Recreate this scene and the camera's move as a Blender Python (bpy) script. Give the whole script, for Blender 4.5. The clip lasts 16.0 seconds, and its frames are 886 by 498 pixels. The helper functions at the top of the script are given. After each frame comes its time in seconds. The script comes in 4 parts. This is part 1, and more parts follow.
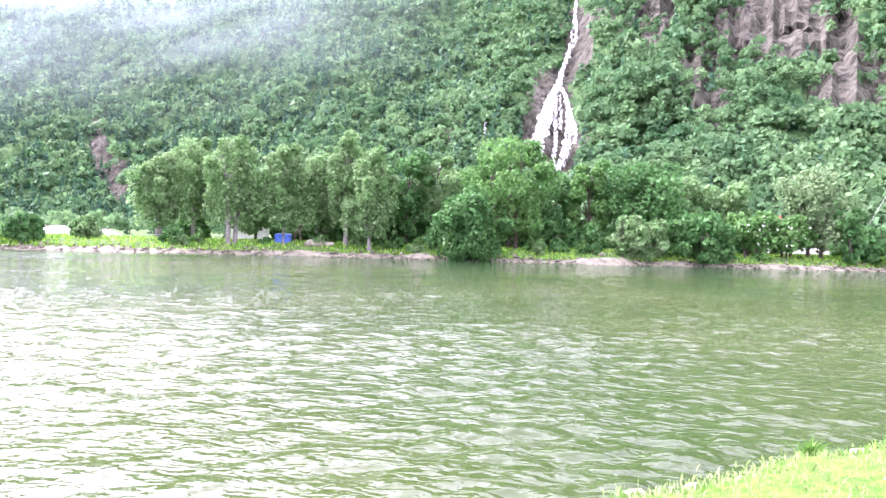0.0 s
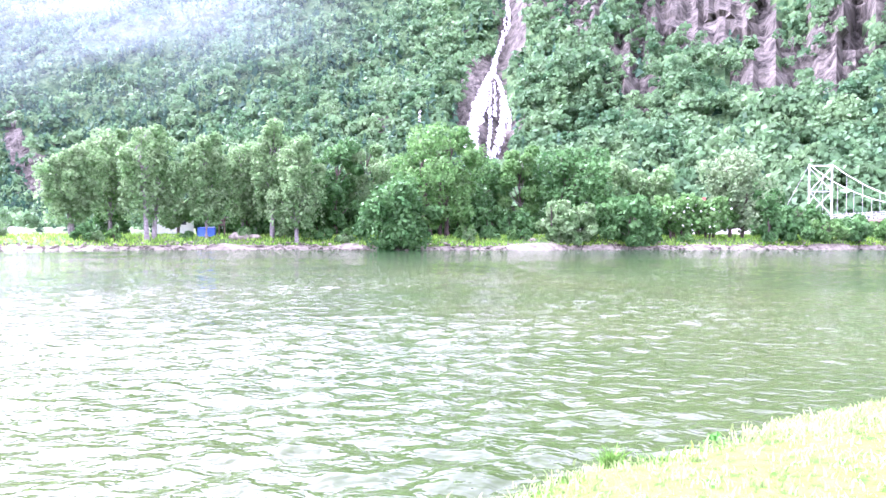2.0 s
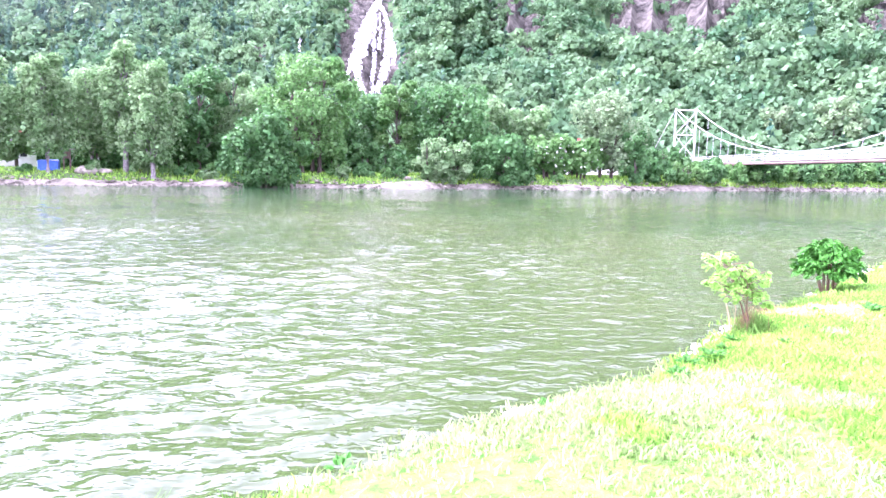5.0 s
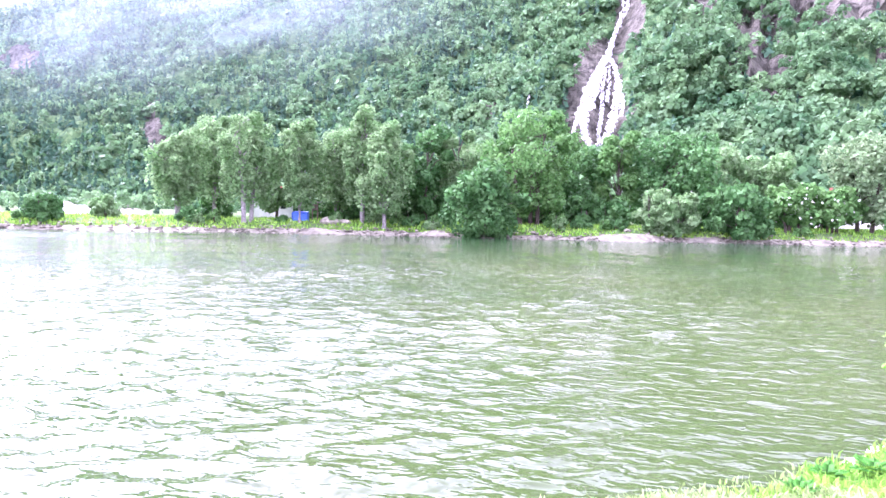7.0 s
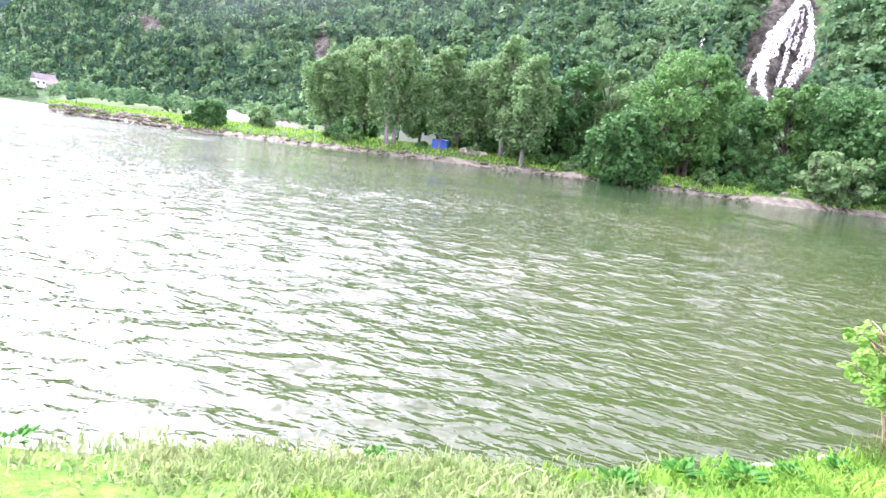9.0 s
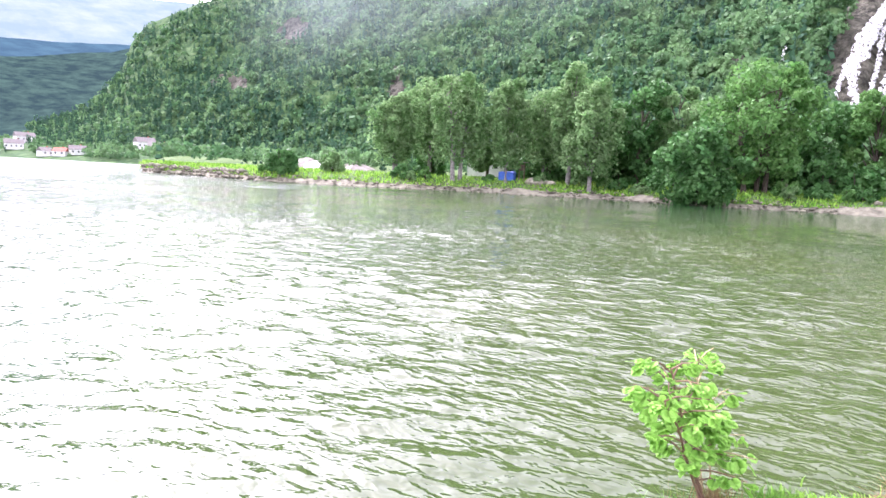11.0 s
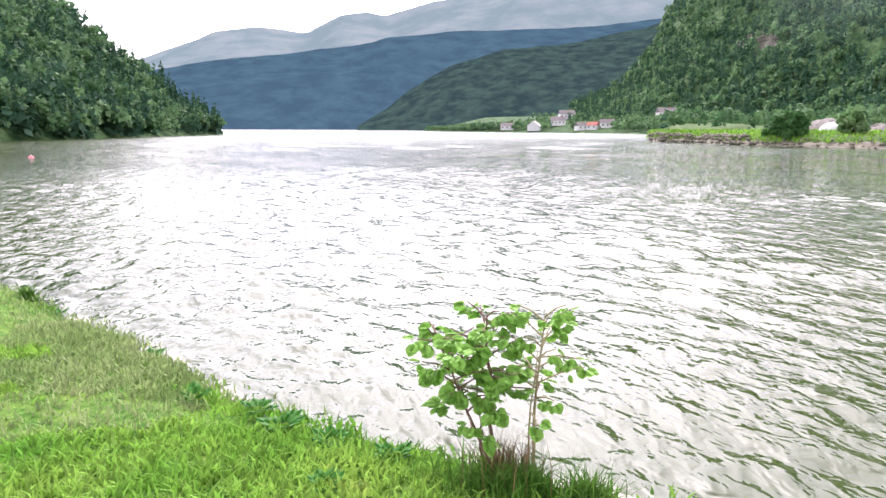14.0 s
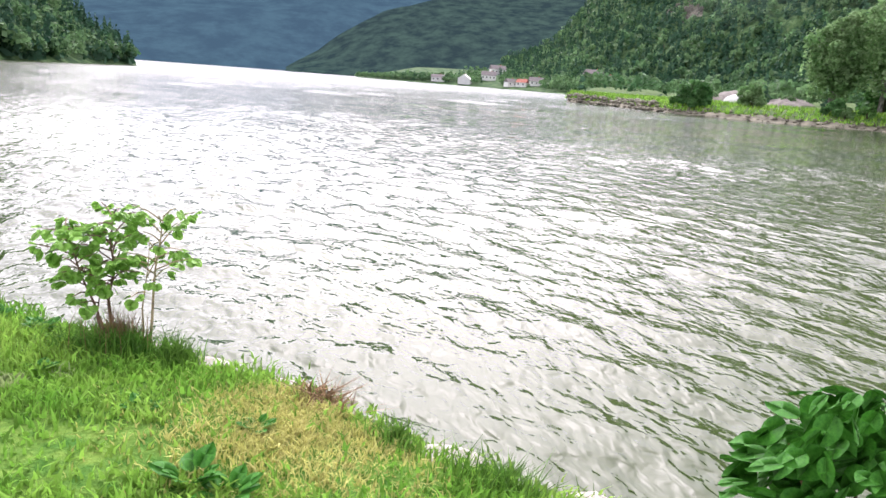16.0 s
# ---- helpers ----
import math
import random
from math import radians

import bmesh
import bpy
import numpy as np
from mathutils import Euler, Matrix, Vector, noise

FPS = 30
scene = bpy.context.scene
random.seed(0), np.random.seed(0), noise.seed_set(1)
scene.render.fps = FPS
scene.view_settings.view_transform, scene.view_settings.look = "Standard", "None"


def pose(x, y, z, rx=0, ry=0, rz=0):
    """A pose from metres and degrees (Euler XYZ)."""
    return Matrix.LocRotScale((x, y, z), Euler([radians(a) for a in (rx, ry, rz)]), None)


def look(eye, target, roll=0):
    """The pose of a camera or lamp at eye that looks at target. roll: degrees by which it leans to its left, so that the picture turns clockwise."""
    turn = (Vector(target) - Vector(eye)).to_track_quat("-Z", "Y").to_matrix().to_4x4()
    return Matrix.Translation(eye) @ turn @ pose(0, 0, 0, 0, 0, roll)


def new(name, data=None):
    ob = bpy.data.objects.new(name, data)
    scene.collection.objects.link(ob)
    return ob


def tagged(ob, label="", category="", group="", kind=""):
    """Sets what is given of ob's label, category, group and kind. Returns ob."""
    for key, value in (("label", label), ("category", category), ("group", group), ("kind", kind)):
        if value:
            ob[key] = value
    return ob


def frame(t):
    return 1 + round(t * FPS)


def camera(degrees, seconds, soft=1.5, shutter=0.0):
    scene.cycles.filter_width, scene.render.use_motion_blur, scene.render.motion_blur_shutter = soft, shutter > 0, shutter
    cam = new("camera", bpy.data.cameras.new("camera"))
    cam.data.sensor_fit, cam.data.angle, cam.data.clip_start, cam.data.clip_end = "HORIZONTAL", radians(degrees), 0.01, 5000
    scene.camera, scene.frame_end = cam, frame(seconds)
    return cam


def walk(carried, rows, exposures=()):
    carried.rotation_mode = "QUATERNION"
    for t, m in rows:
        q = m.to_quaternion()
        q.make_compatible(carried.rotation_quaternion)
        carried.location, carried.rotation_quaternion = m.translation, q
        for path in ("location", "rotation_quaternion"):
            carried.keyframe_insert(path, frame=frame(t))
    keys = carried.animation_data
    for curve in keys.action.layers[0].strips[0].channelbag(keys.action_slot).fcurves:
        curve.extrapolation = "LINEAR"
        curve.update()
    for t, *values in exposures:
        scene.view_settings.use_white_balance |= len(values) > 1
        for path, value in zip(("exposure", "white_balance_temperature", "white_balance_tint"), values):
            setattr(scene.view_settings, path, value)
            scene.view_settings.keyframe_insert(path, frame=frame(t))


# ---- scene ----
cam = camera(66.43, 16.0)
PATH = [
    (0, (-2.848, -3.086, 2.225), (-3.066, -1.460, 2.216), 1.6),
    (0.5, (-2.491, -2.855, 2.180), (-2.733, -1.233, 2.156), 3.4),
    (1, (-2.093, -2.449, 2.178), (-2.143, -0.810, 2.206), 1.1),
    (1.5, (-1.679, -2.011, 2.154), (-1.684, -0.371, 2.183), 0.1),
    (2, (-1.159, -1.565, 2.158), (-1.238, 0.073, 2.125), 0.1),
    (2.5, (-0.743, -1.173, 2.189), (-0.706, 0.466, 2.144), 2.1),
    (3, (-0.323, -0.943, 2.197), (-0.357, 0.696, 2.157), 3.3),
    (3.5, (0.121, -0.483, 2.197), (0.203, 1.150, 2.071), 1.8),
    (4, (0.553, -0.081, 2.239), (0.756, 1.536, 2.056), 0.8),
    (6.5, (2.334, 1.091, 2.128), (2.282, 2.724, 1.980), 1.5),
    (7, (2.798, 1.333, 2.164), (2.443, 2.933, 2.099), 1.2),
    (7.5, (3.348, 1.587, 2.193), (2.896, 3.151, 1.993), 4.7),
    (8, (3.795, 1.820, 2.222), (3.336, 3.387, 2.071), 6.2),
    (8.5, (4.237, 2.096, 2.224), (3.559, 3.571, 1.992), 6.5),
    (9, (4.788, 2.494, 2.185), (4.119, 3.972, 1.943), 6.9),
    (9.5, (5.258, 2.957, 2.227), (4.532, 4.414, 2.033), 3.4),
    (12, (7.795, 5.166, 2.302), (6.672, 6.340, 2.075), 8.0),
    (12.5, (8.343, 5.720, 2.285), (6.931, 6.520, 2.043), 5.8),
    (13, (8.702, 6.140, 2.265), (7.234, 6.822, 1.998), 3.7),
    (13.5, (9.033, 6.614, 2.289), (7.505, 7.159, 2.052), 2.5),
    (14, (9.446, 7.085, 2.280), (7.892, 7.522, 1.994), 0.2),
    (14.5, (9.777, 7.578, 2.266), (8.220, 8.015, 1.993), 0.1),
    (15, (10.176, 8.029, 2.291), (8.649, 8.584, 2.072), 1.4),
    (15.5, (10.720, 8.369, 2.323), (9.245, 8.953, 1.905), 1.3),
    (16, (11.147, 8.810, 2.298), (9.673, 9.412, 1.904), 4.2),
]
walk(cam, [(t, look(e, g, r)) for t, e, g, r in PATH], exposures=[(0, 3.35, 6000, 43), (1.0, 3.72, 5600, 57), (4, 3.82, 5550, 59), (6.5, 3.72, 5550, 59), (8, 3.3, 5750, 48), (9, 3.05, 6000, 40), (12.5, 2.6, 6200, 33), (14.5, 1.95, 6400, 29), (15, 1.95, 6400, 29), (16, 1.9, 6400, 27)])


# ---- light ----
world = bpy.data.worlds.new("sky")
scene.world = world
world.use_nodes = True
wn, wl = world.node_tree.nodes, world.node_tree.links
SUN_EL, SUN_AZ = 48.0, 290.0
sky = wn.new("ShaderNodeTexSky")
sky.sky_type = "NISHITA"
sky.sun_disc = False
sky.sun_elevation, sky.sun_rotation = radians(SUN_EL), radians(SUN_AZ)
sky.air_density, sky.dust_density, sky.ozone_density = 1.0, 2.8, 0.6
pale = wn.new("ShaderNodeHueSaturation")
pale.inputs["Saturation"].default_value = 0.15
wl.new(sky.outputs[0], pale.inputs["Color"])
wl.new(pale.outputs[0], wn["Background"].inputs["Color"])
wn["Background"].inputs["Strength"].default_value = 0.15
sun = new("sun", bpy.data.lights.new("sun", "SUN"))
sun.data.energy, sun.data.angle, sun.data.color = 0.25, radians(60), (1.0, 0.96, 0.9)
sa, se = radians(SUN_AZ), radians(SUN_EL)
sun.matrix_world = look((0, 0, 60), (-math.sin(sa) * math.cos(se), -math.cos(sa) * math.cos(se), 60 - math.sin(se)))


# ---- materials ----
def mat(name, c1, c2, scale=3.0, rough=0.8, bump=0.0, fine=0.0, island=0.0, detail=6.0, metal=0.0, stretch=(1, 1, 1), c3=None, leaf=0.0, haze_glow=None, lo=0.35, hi=0.65):
    """Two or three colours mixed by noise at two scales, with relief; island: lightness spread from piece to piece."""
    m = bpy.data.materials.new(name)
    m.use_nodes = True
    n, l = m.node_tree.nodes, m.node_tree.links
    b = n["Principled BSDF"]
    co = n.new("ShaderNodeTexCoord")
    mp = n.new("ShaderNodeMapping")
    mp.inputs["Scale"].default_value = stretch
    l.new(co.outputs["Object"], mp.inputs["Vector"])
    t = n.new("ShaderNodeTexNoise")
    t.inputs["Scale"].default_value, t.inputs["Detail"].default_value, t.inputs["Roughness"].default_value = scale, detail, 0.65
    l.new(mp.outputs[0], t.inputs["Vector"])
    r = n.new("ShaderNodeValToRGB")
    r.color_ramp.elements[0].position, r.color_ramp.elements[0].color = lo, (*c1, 1)
    r.color_ramp.elements[1].position, r.color_ramp.elements[1].color = hi, (*c2, 1)
    if c3:
        e = r.color_ramp.elements.new(0.78)
        e.color = (*c3, 1)
    l.new(t.outputs["Fac"], r.inputs["Fac"])
    out = r.outputs["Color"]
    if island:
        g = n.new("ShaderNodeNewGeometry")
        mr = n.new("ShaderNodeMapRange")
        mr.inputs["To Min"].default_value, mr.inputs["To Max"].default_value = 1 - island, 1 + island
        l.new(g.outputs["Random Per Island"], mr.inputs["Value"])
        h = n.new("ShaderNodeHueSaturation")
        l.new(mr.outputs[0], h.inputs["Value"])
        l.new(out, h.inputs["Color"])
        out = h.outputs["Color"]
    l.new(out, b.inputs["Base Color"])
    b.inputs["Roughness"].default_value = rough
    b.inputs["Metallic"].default_value = metal
    if bump:
        t2 = n.new("ShaderNodeTexNoise")
        t2.inputs["Scale"].default_value, t2.inputs["Detail"].default_value = fine or scale * 8, 5
        l.new(mp.outputs[0], t2.inputs["Vector"])
        bp = n.new("ShaderNodeBump")
        bp.inputs["Strength"].default_value = 0.8
        bp.inputs["Distance"].default_value = bump
        l.new(t2.outputs["Fac"], bp.inputs["Height"])
        l.new(bp.outputs[0], b.inputs["Normal"])
    if leaf or island or rough > 0.85:
        b.inputs["Specular IOR Level"].default_value = 0.15
    if leaf:
        tr = n.new("ShaderNodeBsdfTranslucent")
        mx = n.new("ShaderNodeMixShader")
        mx.inputs[0].default_value = leaf
        l.new(out, tr.inputs["Color"])
        l.new(b.outputs[0], mx.inputs[1])
        l.new(tr.outputs[0], mx.inputs[2])
        l.new(mx.outputs[0], n["Material Output"].inputs["Surface"])
    # emission that stands in for air haze on the far ranges
    if haze_glow:
        b.inputs["Emission Color"].default_value = (*haze_glow[:3], 1)
        b.inputs["Emission Strength"].default_value = haze_glow[3]
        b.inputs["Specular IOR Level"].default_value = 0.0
    return m


BIRCH = mat("birch_leaves", (0.10, 0.23, 0.07), (0.24, 0.37, 0.17), 0.45, 0.6, island=0.3, leaf=0.45)
MAPLE = mat("dark_leaves", (0.040, 0.135, 0.036), (0.105, 0.24, 0.075), 0.5, 0.5, island=0.35, leaf=0.35)
LIME = mat("bright_leaves", (0.065, 0.19, 0.045), (0.15, 0.30, 0.09), 0.5, 0.5, island=0.35, leaf=0.4)
WILLOW = mat("pale_willow_leaves", (0.13, 0.24, 0.10), (0.24, 0.34, 0.17), 0.5, 0.6, island=0.25, leaf=0.4)
FOREST = mat("forest_leaves", (0.050, 0.135, 0.055), (0.15, 0.27, 0.115), 0.06, 0.6, island=0.3, leaf=0.4, detail=5)
SPRUCE = mat("spruce_needles", (0.022, 0.070, 0.040), (0.055, 0.125, 0.068), 0.09, 0.8, island=0.3, leaf=0.2)
BARK = mat("bark", (0.05, 0.04, 0.03), (0.13, 0.11, 0.09), 4, 0.9, bump=0.02)
BIRCH_BARK = mat("birch_bark", (0.12, 0.11, 0.10), (0.32, 0.30, 0.28), 3, 0.8, bump=0.01)
MOUNTAIN = mat("mountain_side", (0.022, 0.065, 0.022), (0.085, 0.155, 0.055), 0.22, 0.95, bump=1.2, fine=0.5, c3=(0.13, 0.14, 0.09), lo=0.42, hi=0.62, detail=9)
CLIFF = mat("cliff_rock", (0.020, 0.021, 0.015), (0.115, 0.112, 0.085), 0.30, 0.9, bump=3, fine=0.9, stretch=(1, 1, 0.28), c3=(0.20, 0.188, 0.14), lo=0.37, hi=0.58, detail=10)


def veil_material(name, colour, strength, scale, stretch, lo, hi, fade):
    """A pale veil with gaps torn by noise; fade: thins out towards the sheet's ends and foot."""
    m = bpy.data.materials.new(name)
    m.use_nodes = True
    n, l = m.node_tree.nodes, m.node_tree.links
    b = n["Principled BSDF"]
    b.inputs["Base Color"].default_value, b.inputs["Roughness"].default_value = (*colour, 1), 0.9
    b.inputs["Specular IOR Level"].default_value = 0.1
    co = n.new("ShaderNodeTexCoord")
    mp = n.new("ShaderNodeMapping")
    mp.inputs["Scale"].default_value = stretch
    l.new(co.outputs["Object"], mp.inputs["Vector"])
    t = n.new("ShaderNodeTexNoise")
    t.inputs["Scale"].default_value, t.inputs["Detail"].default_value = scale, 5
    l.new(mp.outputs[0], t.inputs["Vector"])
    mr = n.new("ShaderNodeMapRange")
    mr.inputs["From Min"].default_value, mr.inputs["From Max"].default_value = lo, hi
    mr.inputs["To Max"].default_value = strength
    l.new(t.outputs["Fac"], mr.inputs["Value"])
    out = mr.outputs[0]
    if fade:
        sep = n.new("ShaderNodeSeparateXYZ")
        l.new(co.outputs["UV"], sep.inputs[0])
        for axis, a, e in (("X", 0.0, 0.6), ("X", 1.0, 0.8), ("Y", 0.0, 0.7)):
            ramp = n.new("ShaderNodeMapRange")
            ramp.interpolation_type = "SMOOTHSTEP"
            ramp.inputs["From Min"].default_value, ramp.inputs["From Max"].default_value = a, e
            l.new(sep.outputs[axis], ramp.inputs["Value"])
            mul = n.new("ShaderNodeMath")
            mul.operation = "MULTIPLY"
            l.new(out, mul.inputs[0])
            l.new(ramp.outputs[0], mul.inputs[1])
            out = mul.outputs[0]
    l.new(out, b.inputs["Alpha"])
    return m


FALL = veil_material("falling_water", (0.86, 0.87, 0.88), 0.94, 1.5, (1, 1, 0.05), 0.40, 0.60, False)
# thin pale coat for the added sheet that imitates haze
HAZE_VEIL = veil_material("haze_veil", (0.62, 0.74, 0.78), 0.17, 0.012, (1, 1, 1.6), 0.10, 0.65, True)
BANK = mat("bank_grass", (0.055, 0.115, 0.035), (0.11, 0.165, 0.055), 0.25, 0.95, bump=0.08, fine=3, c3=(0.24, 0.24, 0.13))
SHORE = mat("shore_stones", (0.10, 0.095, 0.07), (0.28, 0.265, 0.20), 0.8, 0.85, bump=0.05, island=0.4)
SLAB = mat("pale_slab", (0.26, 0.25, 0.21), (0.46, 0.44, 0.38), 6, 0.85, bump=0.01, fine=40)
SOIL = mat("lawn_soil", (0.045, 0.15, 0.018), (0.17, 0.29, 0.05), 7, 0.95, bump=0.05, fine=40, c3=(0.26, 0.25, 0.08))
DRYLAWN = mat("dry_lawn_grass", (0.18, 0.30, 0.085), (0.35, 0.42, 0.19), 0.8, 0.6, island=0.4, leaf=0.35, c3=(0.42, 0.41, 0.24))
GRASS = mat("lawn_grass", (0.125, 0.34, 0.038), (0.28, 0.46, 0.080), 0.9, 0.6, island=0.45, leaf=0.4, c3=(0.36, 0.36, 0.10))
TALL = mat("tall_grass", (0.07, 0.19, 0.025), (0.13, 0.27, 0.045), 2, 0.6, island=0.4, leaf=0.35)
STRAW = mat("dry_stalks", (0.42, 0.43, 0.13), (0.60, 0.57, 0.21), 5, 0.8, island=0.35, leaf=0.25)
BROWN = mat("dead_ferns", (0.17, 0.11, 0.055), (0.29, 0.19, 0.10), 5, 0.9, island=0.4)
SHRUBLEAF = mat("sapling_leaves", (0.17, 0.40, 0.060), (0.29, 0.53, 0.11), 9, 0.42, island=0.4, leaf=0.4)
BUSHLEAF = mat("bush_leaves", (0.018, 0.115, 0.010), (0.055, 0.22, 0.024), 8, 0.5, island=0.5, leaf=0.18)
TWIG = mat("red_brown_twigs", (0.10, 0.05, 0.035), (0.20, 0.11, 0.07), 20, 0.7)
PALETWIG = mat("pale_twigs", (0.28, 0.22, 0.13), (0.42, 0.34, 0.2), 20, 0.7)
STEEL = mat("pale_painted_steel", (0.42, 0.42, 0.41), (0.58, 0.58, 0.57), 2, 0.5)
PLANK = mat("weathered_planks", (0.20, 0.18, 0.16), (0.34, 0.31, 0.28), 2, 0.85, island=0.2, bump=0.01)
BLUE = mat("blue_tarpaulin", (0.02, 0.09, 0.42), (0.04, 0.15, 0.60), 2, 0.45, bump=0.05, fine=4)
WHITE = mat("white_paint", (0.70, 0.70, 0.68), (0.84, 0.84, 0.82), 1, 0.6)
ROOF = mat("dark_roof", (0.10, 0.09, 0.09), (0.20, 0.18, 0.17), 1.5, 0.8)
REDROOF = mat("red_brown_wood", (0.30, 0.09, 0.06), (0.42, 0.15, 0.10), 1.5, 0.8)
GLASS = mat("dark_window", (0.02, 0.025, 0.03), (0.05, 0.055, 0.06), 1, 0.1)
SAND = mat("pale_gravel", (0.18, 0.165, 0.145), (0.32, 0.30, 0.27), 1.2, 0.95, bump=0.05)
WOOD = mat("dark_timber", (0.10, 0.07, 0.05), (0.2, 0.15, 0.11), 3, 0.85)
FLOWER = mat("white_blossom", (0.6, 0.6, 0.52), (0.8, 0.8, 0.74), 3, 0.7, island=0.2)
PINK = mat("pink_plastic", (0.75, 0.22, 0.25), (0.85, 0.32, 0.32), 2, 0.4)
# blue-grey emission paints distance haze into these three coats
FARHILL = mat("far_forest_haze_glow", (0.003, 0.010, 0.007), (0.020, 0.042, 0.026), 0.035, 1.0, bump=1.5, fine=0.1, lo=0.40, hi=0.62, detail=9, haze_glow=(0.26, 0.42, 0.52, 0.034))
FARHAZE = mat("far_slope_haze_glow", (0.002, 0.007, 0.009), (0.012, 0.028, 0.030), 0.012, 1.0, bump=1.5, fine=0.05, lo=0.40, hi=0.62, detail=9, haze_glow=(0.19, 0.38, 0.55, 0.088))
FARTOP = mat("far_bare_haze_glow", (0.030, 0.050, 0.046), (0.085, 0.095, 0.085), 0.004, 1.0, bump=1.5, fine=0.02, lo=0.40, hi=0.62, detail=9, haze_glow=(0.56, 0.74, 0.84, 0.110))


def water_material():
    m = bpy.data.materials.new("river_water")
    m.use_nodes = True
    n, l = m.node_tree.nodes, m.node_tree.links
    b = n["Principled BSDF"]
    co = n.new("ShaderNodeTexCoord")
    big = n.new("ShaderNodeTexNoise")
    big.inputs["Scale"].default_value, big.inputs["Detail"].default_value = 0.05, 3
    l.new(co.outputs["Object"], big.inputs["Vector"])
    r = n.new("ShaderNodeValToRGB")
    r.color_ramp.elements[0].position, r.color_ramp.elements[0].color = 0.35, (0.030, 0.056, 0.015, 1)
    r.color_ramp.elements[1].position, r.color_ramp.elements[1].color = 0.65, (0.058, 0.078, 0.024, 1)
    l.new(big.outputs["Fac"], r.inputs["Fac"])
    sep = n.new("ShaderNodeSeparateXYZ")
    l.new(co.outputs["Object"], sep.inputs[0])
    # bank trees' reflection painted in: base colour turns dark green towards the far bank
    darker = n.new("ShaderNodeMapRange")
    darker.inputs["From Min"].default_value, darker.inputs["From Max"].default_value = 40.0, 95.0
    l.new(sep.outputs["Y"], darker.inputs["Value"])
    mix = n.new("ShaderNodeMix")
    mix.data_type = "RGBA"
    l.new(darker.outputs[0], mix.inputs[0])
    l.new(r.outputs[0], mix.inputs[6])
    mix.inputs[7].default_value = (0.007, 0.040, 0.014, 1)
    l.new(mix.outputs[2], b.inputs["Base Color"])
    b.inputs["IOR"].default_value = 1.33
    windy = n.new("ShaderNodeMapRange")
    windy.inputs["From Min"].default_value, windy.inputs["From Max"].default_value = -35.0, -180.0
    windy.inputs["To Min"].default_value, windy.inputs["To Max"].default_value = 0.03, 0.26
    l.new(sep.outputs["X"], windy.inputs["Value"])
    l.new(windy.outputs[0], b.inputs["Roughness"])
    last = None
    for scale, dist, stretch, turn in ((1.5, 0.040, (1.0, 1.8, 1), 20), (3.6, 0.036, (1.0, 1.7, 1), 26), (8.0, 0.010, (1.0, 1.5, 1), 8)):
        mp = n.new("ShaderNodeMapping")
        mp.inputs["Scale"].default_value = stretch
        mp.inputs["Rotation"].default_value = (0, 0, radians(turn))
        l.new(co.outputs["Object"], mp.inputs["Vector"])
        t = n.new("ShaderNodeTexNoise")
        t.inputs["Scale"].default_value, t.inputs["Detail"].default_value, t.inputs["Distortion"].default_value = scale, 1.5, 0.5
        l.new(mp.outputs[0], t.inputs["Vector"])
        bp = n.new("ShaderNodeBump")
        bp.inputs["Strength"].default_value, bp.inputs["Distance"].default_value = 1.0, dist
        l.new(t.outputs["Fac"], bp.inputs["Height"])
        if last:
            l.new(last.outputs[0], bp.inputs["Normal"])
        last = bp
    l.new(last.outputs[0], b.inputs["Normal"])
    return m


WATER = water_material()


# ---- builders ----
def raw(name, verts, faces, material, parent=None, label="", smooth=False):
    me = bpy.data.meshes.new(name)
    me.from_pydata([tuple(v) for v in verts], [], [tuple(f) for f in faces])
    me.materials.append(material)
    if smooth:
        me.polygons.foreach_set("use_smooth", [True] * len(me.polygons))
    ob = new(name, me)
    if parent:
        ob.parent = parent
    if label:
        tagged(ob, label)
    return ob


def fast(name, verts, quads, material, parent=None, label=""):
    """A mesh from numpy arrays of vertices and of faces with one count of corners."""
    verts, quads = np.asarray(verts, np.float32), np.asarray(quads, np.int32)
    k = quads.shape[1]
    me = bpy.data.meshes.new(name)
    me.vertices.add(len(verts))
    me.vertices.foreach_set("co", verts.ravel())
    me.loops.add(quads.size)
    me.loops.foreach_set("vertex_index", quads.ravel())
    me.polygons.add(len(quads))
    me.polygons.foreach_set("loop_start", np.arange(0, quads.size, k, dtype=np.int32))
    me.materials.append(material)
    me.update(calc_edges=True)
    ob = new(name, me)
    if parent:
        ob.parent = parent
    if label:
        tagged(ob, label)
    return ob


def part(name, bm, material, parent=None, label=""):
    me = bpy.data.meshes.new(name)
    bm.to_mesh(me)
    bm.free()
    me.materials.append(material)
    ob = new(name, me)
    if parent:
        ob.parent = parent
    if label:
        tagged(ob, label)
    return ob


def empty(name, x, y, z, label, category, group="", turn=0):
    ob = new(name)
    ob.matrix_world = pose(x, y, z, 0, 0, turn)
    return tagged(ob, label, category, group)


def box(sx, sy, sz, x=0, y=0, z=0, bevel=0.0, bm=None, turn=None):
    """A box with its base's centre at x, y, z, its edges rounded by bevel."""
    bm = bm or bmesh.new()
    m = Matrix.Translation((x, y, z + sz / 2)) @ (turn or Matrix()) @ Matrix.Diagonal((sx, sy, sz, 1))
    made = bmesh.ops.create_cube(bm, size=1, matrix=m)
    if bevel:
        edges = list({e for v in made["verts"] for e in v.link_edges})
        bmesh.ops.bevel(bm, geom=edges, offset=bevel, segments=2, profile=0.6, affect="EDGES")
    return bm


